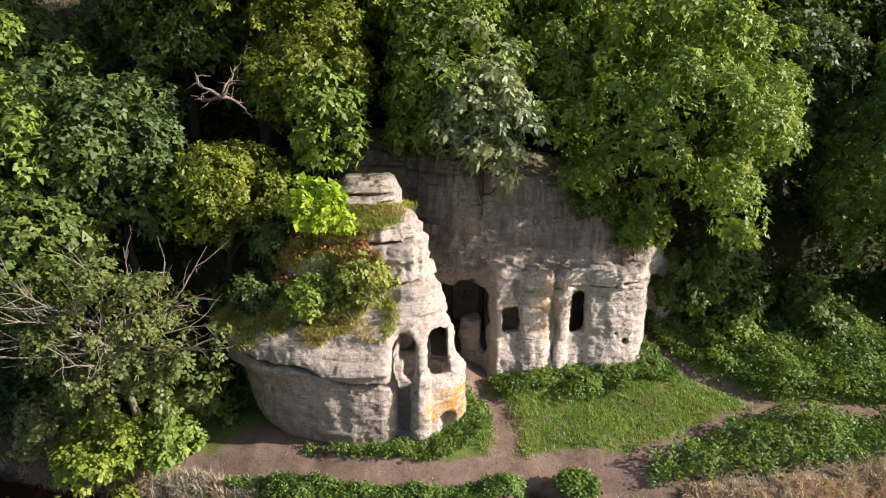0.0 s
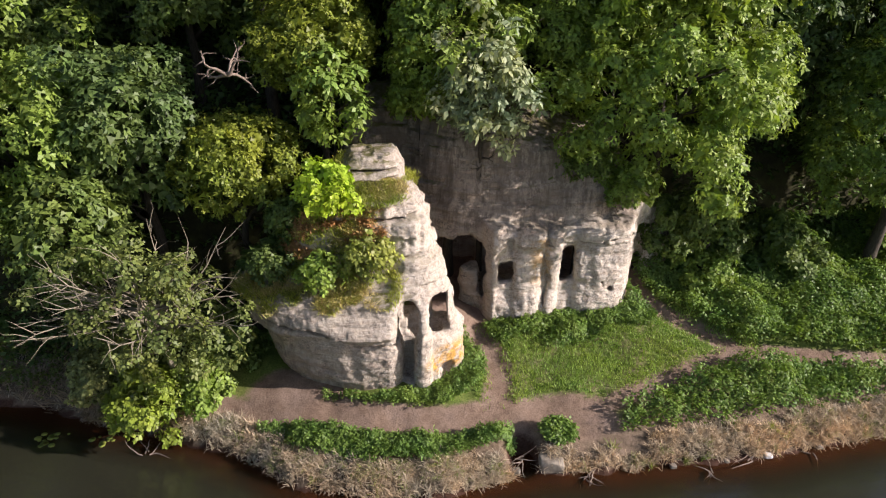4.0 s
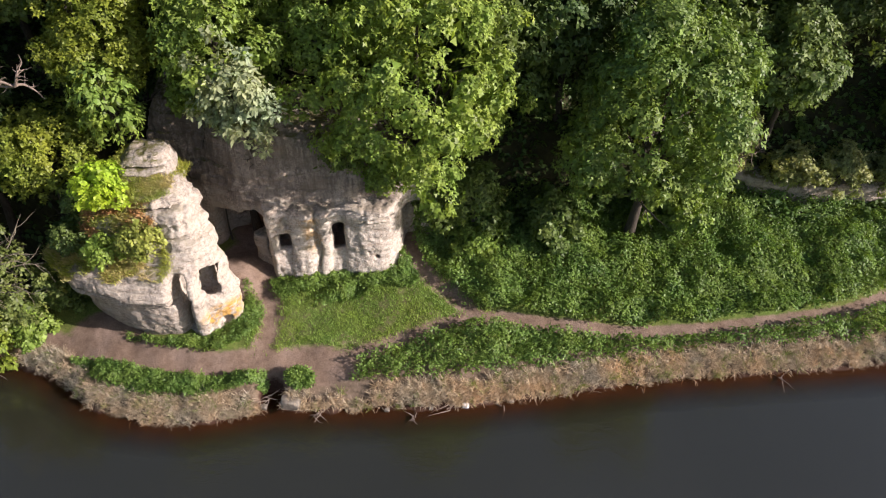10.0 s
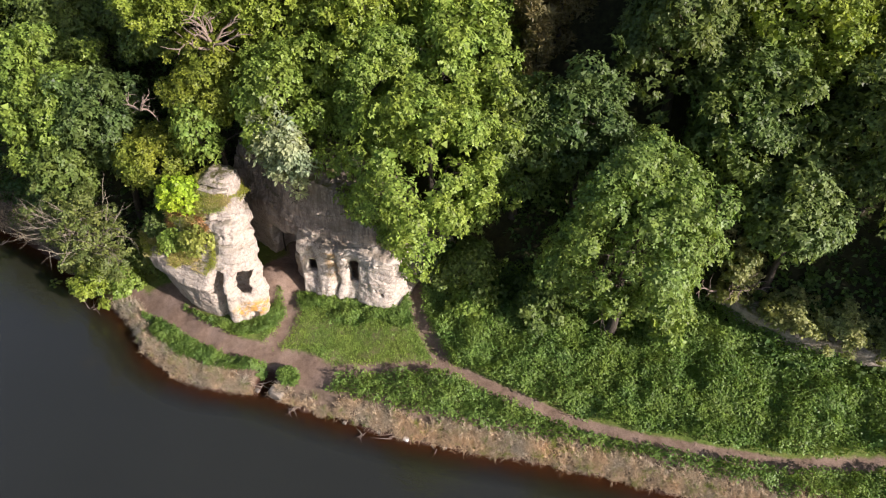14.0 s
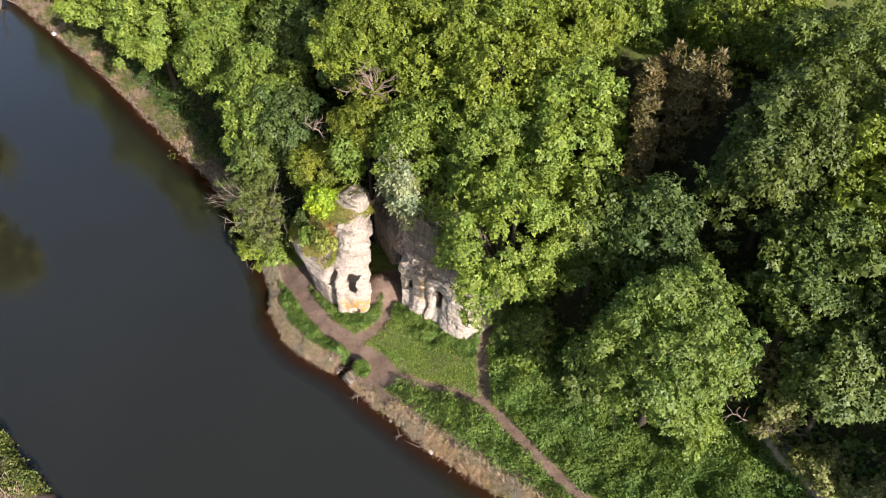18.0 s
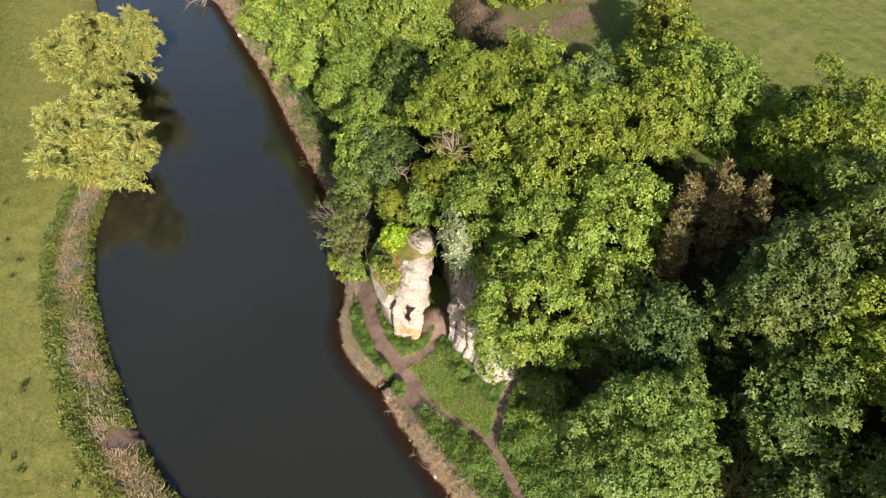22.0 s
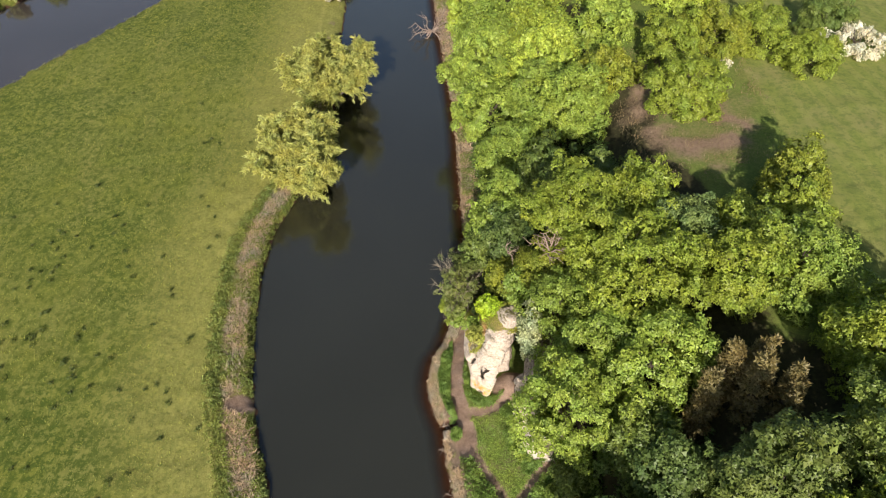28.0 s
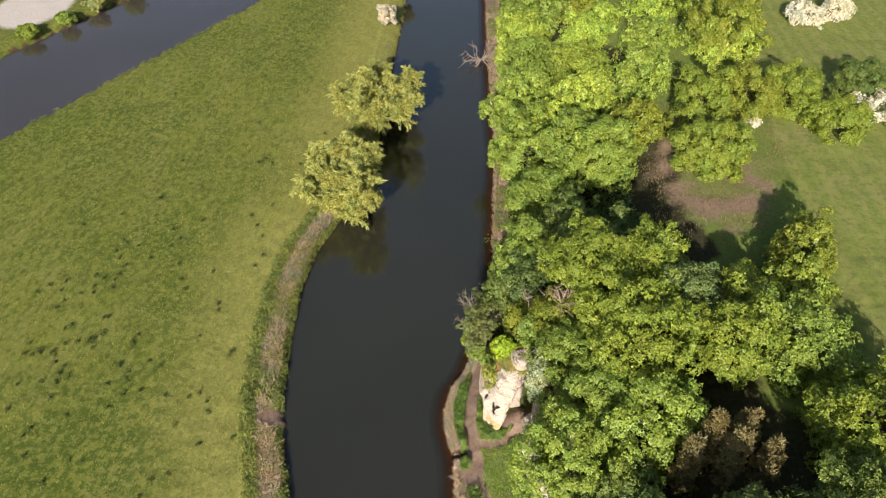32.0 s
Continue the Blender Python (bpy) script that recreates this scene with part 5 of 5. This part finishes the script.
def tussocks(high, wide, per=24, bend=0.8):
    """Clumps of bent blades that fan out from one root and droop at their tips."""
    def make(x, y, z):
        size = np.repeat(rng.uniform(0.6, 1.25, len(x)), per)
        x, y, z = (np.repeat(a, per) for a in (x, y, z))
        n = len(x)
        a = rng.uniform(0, 6.28, n)
        tilt = np.abs(rng.normal(0, 0.55, n))
        t = np.stack([np.cos(a), np.sin(a), 0 * a], 1)
        side = np.stack([-t[:, 1], t[:, 0], 0 * a], 1) * (wide * rng.uniform(0.7, 1.3, n))[:, None]
        h = (high * size * rng.uniform(0.6, 1.2, n))[:, None]
        up = np.array((0, 0, 1.0))
        p0 = np.stack([x, y, z - 0.04], 1) + rng.normal(0, 0.05, (n, 3)) * (1, 1, 0)
        p1 = p0 + (t * np.sin(tilt)[:, None] + up * np.cos(tilt)[:, None]) * h * 0.6
        low = tilt + bend * rng.uniform(0.4, 1.4, n)
        p2 = p1 + (t * np.sin(low)[:, None] + up * np.cos(low)[:, None]) * h * 0.5
        v = np.stack([p0 - side, p0 + side, p1 + side, p1 - side, p1 - side, p1 + side, p2 + side * 0.3, p2 - side * 0.3], 1).reshape(-1, 3)
        return v, np.arange(n * 8).reshape(-1, 4)
    return make


def from_right(x, y):
    return y - np.interp(x, RIGHT_X, RIGHT_Y)


def from_left(x, y):
    return np.interp(x, LEFT_X, LEFT_Y) - y


def off_paths(x, y, gap=0.75):
    d = np.minimum.reduce([line_distance(x, y, MAIN_PATH) - 0.35, line_distance(x, y, SPUR_PATH) - 0.1, line_distance(x, y, RIVER_PATH), line_distance(x, y, UP_PATH)])
    worn = np.hypot((x - 5.3) / 2.3, (y - 22.5) / 1.15)
    return smooth_step(gap - 0.3, gap + 0.15, d) * smooth_step(0.95, 1.2, worn)


def to_hill(x, y):
    return y - np.interp(x, HILL_X, HILL_Y)


def outside_rocks(x, y):
    stack = np.hypot((x + 3.1) / 4.15, (y - 25.8) / 2.75)
    room = (x > -1.5) & (x < 9.2) & (y > 27.6 + 0.2 * (x - 2.7))
    return smooth_step(0.92, 1.0, stack) * (~room)


NETTLE = (0.158, 0.250, 0.054)
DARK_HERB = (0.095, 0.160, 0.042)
river_line = lambda x: np.interp(x, [p[0] for p in RIVER_PATH], [p[1] for p in RIVER_PATH])
scatter("nettle_thicket", 40000, (9.8, 46, 26, 38), lambda x, y: off_paths(x, y, 0.5) * (y > river_line(x)) * (to_hill(x, y) < 0.5) * smooth_step(-0.15, 0.35, y - 27.6 - np.interp(x, [9.5, 14], [2.2, -2])),
        herbs(1.05, 0.125, 5, 0.6), HERB, NETTLE, "dense green nettles and brambles between path and wood")
scatter("bank_nettles", 24000, (7.5, 46, 21, 31), lambda x, y: off_paths(x, y, 0.55) * (y < river_line(x)) * smooth_step(0.9, 1.6, from_right(x, y)), herbs(0.9, 0.115, 6, 0.8), HERB, NETTLE,
        "green nettles on the bank between path and river")
scatter("path_nettles", 19000, (-8.5, 3.0, 19.5, 22.5), lambda x, y: off_paths(x, y, 0.55) * smooth_step(0.9, 1.4, from_right(x, y)) * (y < 22.0), herbs(0.7, 0.088, 6, 0.9), HERB, NETTLE,
        "low green plants between the path and the dry bank")
scatter("rock_foot_plants", 11000, (-7.8, 2.4, 22.0, 27.0), lambda x, y: (x > -5.2) * off_paths(x, y, 0.55) * (np.hypot((x + 3.1) / 5.4, (y - 25.6) / 3.5) < 1.0) * outside_rocks(x, y), herbs(0.5, 0.09, 6, 1.0), HERB, NETTLE,
        "band of green plants round the foot of the rock stack")
scatter("cliff_foot_plants", 10000, (1.6, 10.4, 25.8, 30.5), lambda x, y: off_paths(x, y, 0.6) * smooth_step(-1.9, -0.7, y - 27.75 - 0.2 * (x - 2.7) + 2.6 * (fractal(x * 0.7, y * 0.7, 0 * x, 160, 2) - 0.5)) * outside_rocks(x, y), herbs(0.7, 0.10, 6, 1.0), HERB, NETTLE,
        "green plants along the foot of the cliff")
scatter("shade_plants", 15000, (-60, 46, 24, 42), lambda x, y: off_paths(x, y, 0.7) * smooth_step(-1.8, -0.6, to_hill(x, y)) * outside_rocks(x, y) * ~((x > -5) & (x < 12.5) & (y < 33.5)), herbs(0.8, 0.30, 6), HERB, DARK_HERB,
        "dark ivy and undergrowth under the trees")
scatter("lawn_grass", 9000, (1.5, 15, 22.5, 30), lambda x, y: off_paths(x, y, 0.45) * (y > river_line(x)) * outside_rocks(x, y) * (y < 28.2 + 0.1 * x), blades(0.13, 0.016, 0.7, 5, 0.10), HERB, (0.25, 0.36, 0.075),
        "short uneven grass between the paths", "grass")
reed_wide = lambda x: np.interp(x, [-16, -8, 0, 1.5, 2.2, 8.0, 9.5, 46], [1.4, 1.1, 0.9, 0.8, 0.3, 0.3, 0.9, 1.1])
reed_line = lambda x, y: smooth_step(-0.15, 0.15, from_right(x, y)) * (1 - smooth_step(-0.4, 0.5, from_right(x, y) - reed_wide(x) - 0.8 * (fractal(x * 0.5, y * 0.5, 0 * x, 90, 2) - 0.5))) * (np.hypot((x - 3.3) / 0.9, (y - 21.0) / 1.1) > 1)
right_band = lambda x, d: np.interp(x, RIGHT_X, RIGHT_Y) + d
left_band = lambda x, d: np.interp(x, LEFT_X, LEFT_Y) - d
scatter("dry_reeds", 9000, (-16, 46, -0.12, 3.0), reed_line, tussocks(0.48, 0.012, 24), STRAW, (0.52, 0.42, 0.305), "pale dry reeds and dead grass on the river bank", "reeds", right_band)
scatter("green_sedge", 1300, (-16, 46, 0, 3.2), lambda x, y: 0.7 * reed_line(x, y), tussocks(0.5, 0.014, 20), HERB, (0.24, 0.29, 0.08), "green sedge among the dry reeds", "reeds", right_band)
scatter("dry_reeds", 7000, (-115, -14, 0.05, 3.2), lambda x, y: 0.75 + 0 * x, blades(0.45, 0.03, 1.1, 6, 0.15), STRAW, (0.40, 0.32, 0.23), "pale dry reeds and dead grass on the river bank", "reeds", right_band)
scatter("bank_herbs", 9000, (-115, -14, 0.3, 4.4), lambda x, y: smooth_step(0.36, 0.56, fractal(x * 0.35, y * 0.35, 0 * x, 170, 2)), herbs(0.5, 0.17, 5), HERB, (0.17, 0.215, 0.060), "green herbs on the shaded river bank", "plants", right_band)
off_landing = lambda x, y: smooth_step(0.8, 1.2, np.hypot((x + 0.4) / 1.5, (y + 1.8) / 2.0))
scatter("meadow_reeds", 15000, (-78, 34, 1.1, 3.1), lambda x, y: off_landing(x, y) * (0.07 + 0.6 * smooth_step(0.40, 0.60, fractal(x * 0.22, y * 0.22, 0 * x, 93, 2))), blades(0.55, 0.04, 1.0, 6, 0.2), STRAW, (0.40, 0.32, 0.225), "tall dry reeds on the meadow bank", "reeds", left_band)
scatter("meadow_bank_herbs", 18000, (-78, 34, 0.0, 5.4), lambda x, y: off_landing(x, y) * np.maximum(1 - smooth_step(0.9, 1.7, from_left(x, y)), np.maximum(0.4, smooth_step(3.0, 3.8, from_left(x, y)) * (1 - smooth_step(4.4, 5.4, from_left(x, y))))),
        herbs(0.5, 0.16, 5), HERB, (0.20, 0.245, 0.062), "green sedge and herbs along the water of the meadow bank", "plants", left_band)
scatter("meadow_grass", 36000, (-125, 24, -62, -2), lambda x, y: (from_left(x, y) > 4.5) * (0.35 + 0.65 * smooth_step(0.40, 0.56, fractal(x * 0.3, y * 0.3, 0 * x, 95, 3))) * (land(x, y) > 0.5), blades(0.18, 0.03, 0.9, 3, 0.25), HERB, (0.240, 0.256, 0.052),
        "longer tufts of meadow grass", "grass")


def tufts(radius, leaf, count=16):
    def make(x, y, z):
        s = np.repeat(rng.uniform(0.45, 1.2, len(x)), count)
        x, y, z = (np.repeat(a, count) for a in (x, y, z))
        off = rng.normal(0, 0.5, (len(x), 2)) * (radius * s)[:, None]
        h = radius * s * rng.uniform(0.1, 0.8, len(x))
        facing = np.column_stack([off / radius, 0.6 + 0 * x])
        return leaves(rng, np.column_stack([x + off[:, 0], y + off[:, 1], z + h]), facing, leaf, 1.3, 3, 0.7, 0.3, 0.25)
    return make


scatter("thistle_tufts", 750, (-95, 16, -40, -5.5), lambda x, y: (from_left(x, y) > 5.2) * (0.12 + 0.88 * smooth_step(-60, 5, x)) * smooth_step(0.25, 0.75, fractal(x * 0.16, y * 0.16, 0 * x, 98, 2)), tufts(0.36, 0.17), HERB, (0.075, 0.105, 0.028),
        "dark thistle tufts in the meadow", "plants")
scatter("clearing_grass", 2000, (-44, -12, 44, 62), lambda x, y: smooth_step(0.40, 0.56, fractal(x * 0.3, y * 0.3, 0 * x, 99, 2)), blades(0.24, 0.03, 1.1, 6, 0.5), STRAW, (0.22, 0.17, 0.095), "rough brown grass in the clearing", "grass")

# turf, bracken and dry grass on the stack's ledges
co = np.empty(len(rock_stack.data.vertices) * 3, np.float32)
no = co.copy()
rock_stack.data.vertices.foreach_get("co", co)
rock_stack.data.vertices.foreach_get("normal", no)
co, no = co.reshape(-1, 3), no.reshape(-1, 3)


def on_stack(name, choose, chance, make, material, tint, label, category):
    ok = choose(co, no) & (rng.uniform(0, 1, len(co)) < chance)
    p = co[ok]
    v, q = make(p[:, 0], p[:, 1], p[:, 2])
    ob = tagged(new(name, sheet(name, v, q, material)), label, category, kind="stuff")
    ob.color = (*tint, 1)


def overgrown(p, n, seed, share, steep):
    """Ledges and slopes of the stack that carry plants; the sunny face right of them is bare."""
    edge = np.interp(p[:, 2], [5.9, 6.3, 8.0, 9.0, 9.6, 9.8, 10.2, 10.35, 12.0], [-1.9, -1.8, -2.2, -2.6, -2.3, -1.0, -1.6, -4.2, -4.4])
    edge = edge + 1.2 * (fractal(p[:, 0] * 0.9, p[:, 1] * 0.9, p[:, 2] * 0.9, 149, 3) - 0.5)
    return (p[:, 2] > 6.1 + 1.6 * (fractal(p[:, 0] * 1.1, p[:, 1] * 1.1, 0 * p[:, 2], 148, 2) - 0.5)) & (p[:, 1] < 28.6) & (p[:, 0] < edge) & (n[:, 2] > steep) & (fractal(p[:, 0] * 0.8, p[:, 1] * 0.8, p[:, 2] * 0.8, seed, 2) > 1 - share)


on_stack("ledge_grass", lambda p, n: overgrown(p, n, 150, 0.42, 0.15), 0.35, blades(0.17, 0.016, 1.2, 8, 0.1), STRAW, (0.56, 0.48, 0.20), "dry yellow grass on the ledges of the stack", "grass")
on_stack("ledge_turf", lambda p, n: overgrown(p, n, 152, 0.62, 0.2), 0.30, blades(0.15, 0.016, 1.1, 8, 0.1), HERB, (0.33, 0.36, 0.07), "green turf on the ledges of the stack", "grass")
on_stack("bracken", lambda p, n: overgrown(p, n, 154, 0.56, 0.05) & (p[:, 2] > 7.3) & (p[:, 2] < 9.5) & (p[:, 0] < -2.2), 0.35, herbs(0.32, 0.11, 5, 1.2), STRAW, (0.42, 0.235, 0.10), "rust-brown dead bracken on the stack", "plants")
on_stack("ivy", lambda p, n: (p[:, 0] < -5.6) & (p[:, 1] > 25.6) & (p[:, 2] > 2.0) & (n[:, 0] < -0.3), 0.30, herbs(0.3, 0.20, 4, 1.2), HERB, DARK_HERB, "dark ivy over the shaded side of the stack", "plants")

scatter("bank_tuft", 700, (4.0, 5.6, 20.9, 22.0), lambda x, y: np.hypot((x - 4.8) / 0.7, (y - 21.5) / 0.5) < 1, herbs(0.6, 0.13, 6), HERB, NETTLE, "green tuft of plants beside the worn bank")

# ---- small things at the water ----


def stone(name, at, size, seed, material, label, category="stone"):
    bm = bmesh.new()
    bmesh.ops.create_icosphere(bm, subdivisions=4, radius=1.0)
    for v in bm.verts:
        k = 0.7 + 0.5 * noise.fractal(v.co * 1.1 + Vector((seed, 0, 0)), 0.8, 2.0, 4)
        p = v.co * (1 + 0.35 * (k - 0.7))
        v.co = Vector((max(-0.8, min(0.8, p.x)) * size[0], max(-0.75, min(0.8, p.y)) * size[1], max(-0.6, min(0.7, p.z)) * size[2]))
    me = bpy.data.meshes.new(name)
    bm.to_mesh(me)
    bm.free()
    me.materials.append(material)
    for p in me.polygons:
        p.use_smooth = True
    ob = new(name, me)
    ob.location = at
    return tagged(ob, label, category)


stone("bank_boulder", (4.45, 20.55, 0.25), (0.62, 0.45, 0.5), 3.0, BOULDER, "squarish pale boulder at the water's edge")
for i, (x, y, s) in enumerate(((3.0, 20.3, 0.22), (5.6, 20.6, 0.18), (7.0, 20.7, 0.2), (9.5, 20.6, 0.16), (16.0, 21.7, 0.18), (-1.0, 19.2, 0.2), (11.8, 20.9, 0.15))):
    stone("bank_stone", (x, y, 0.05), (s, s * 0.8, s * 0.7), 5.0 + i, BOULDER, "small wet stone at the water's edge")
stone("white_litter", (-74.2, 24.9, 0.25), (0.45, 0.35, 0.3), 23.0, WHITE, "white plastic litter washed up at the water's edge", "litter")
stone("white_litter", (13.6, 21.15, 0.1), (0.22, 0.17, 0.14), 21.0, WHITE, "white plastic litter washed up at the water's edge", "litter")


def floating_weed(at, count, spread, seed):
    """A raft of small floating leaves."""
    rng_ = np.random.default_rng(seed)
    root = new("water_weed")
    root.location = at
    tagged(root, "small yellow-green leaves floating on the river near the bank", "water plants")
    ring = np.linspace(0.4, 5.9, 7)
    for i in range(count):
        r = rng_.uniform(0.07, 0.17)
        p = rng_.normal(0, spread, 2)
        rim = np.stack([p[0] + r * np.cos(ring), p[1] + r * 0.8 * np.sin(ring), 0.02 + 0 * ring], 1)
        lower = rim - (0, 0, 0.012)
        faces = [(0, k, k + 1) for k in range(1, 6)] + [(k, k + 7, k + 8) for k in range(6)] + [(k, k + 8, k + 1) for k in range(6)]
        part("floating_leaf", sheet("floating_leaf", np.concatenate([rim, lower]), faces, HERB), root, colour=(0.30, 0.34, 0.07))


floating_weed((-16.8, 22.0, 0.0), 16, 0.32, 151)
floating_weed((-34.3, 24.1, 0.0), 14, 0.45, 152)
floating_weed((-14.6, 22.2, 0.0), 9, 0.35, 153)


def driftwood(at, count, length, seed):
    rng_ = np.random.default_rng(seed)
    root = new("driftwood")
    root.location = at
    tagged(root, "pale bare driftwood branch lying in the shallow water", "driftwood")
    for i in range(count):
        a = rng_.uniform(0, 6.28)
        tv, tq = tubes([branch(rng_, rng_.normal(0, 0.1, 3) * (1, 1, 0), (math.cos(a), math.sin(a), 0.12), length * rng_.uniform(0.6, 1.2), 0.035, 5, 0.2)], 5)
        part("stick", sheet("stick", tv, tq, PALE_BARK, True), root)


for at, count, length, seed in (((5.9, 20.1, 0.05), 8, 0.8, 141), ((3.2, 20.7, 0.35), 6, 0.9, 142), ((9.8, 20.9, 0.3), 2, 1.0, 143), ((11.0, 20.2, 0.02), 6, 0.7, 144), ((12.8, 21.0, 0.15), 4, 1.2, 145), ((15.6, 21.4, 0.03), 2, 0.8, 146),
                                ((-12.3, 21.2, 0.03), 5, 0.9, 147), ((-24.5, 23.6, 0.03), 5, 1.0, 148), ((30.6, 24.3, 0.05), 3, 0.9, 149)):
    driftwood(at, count, length, seed)
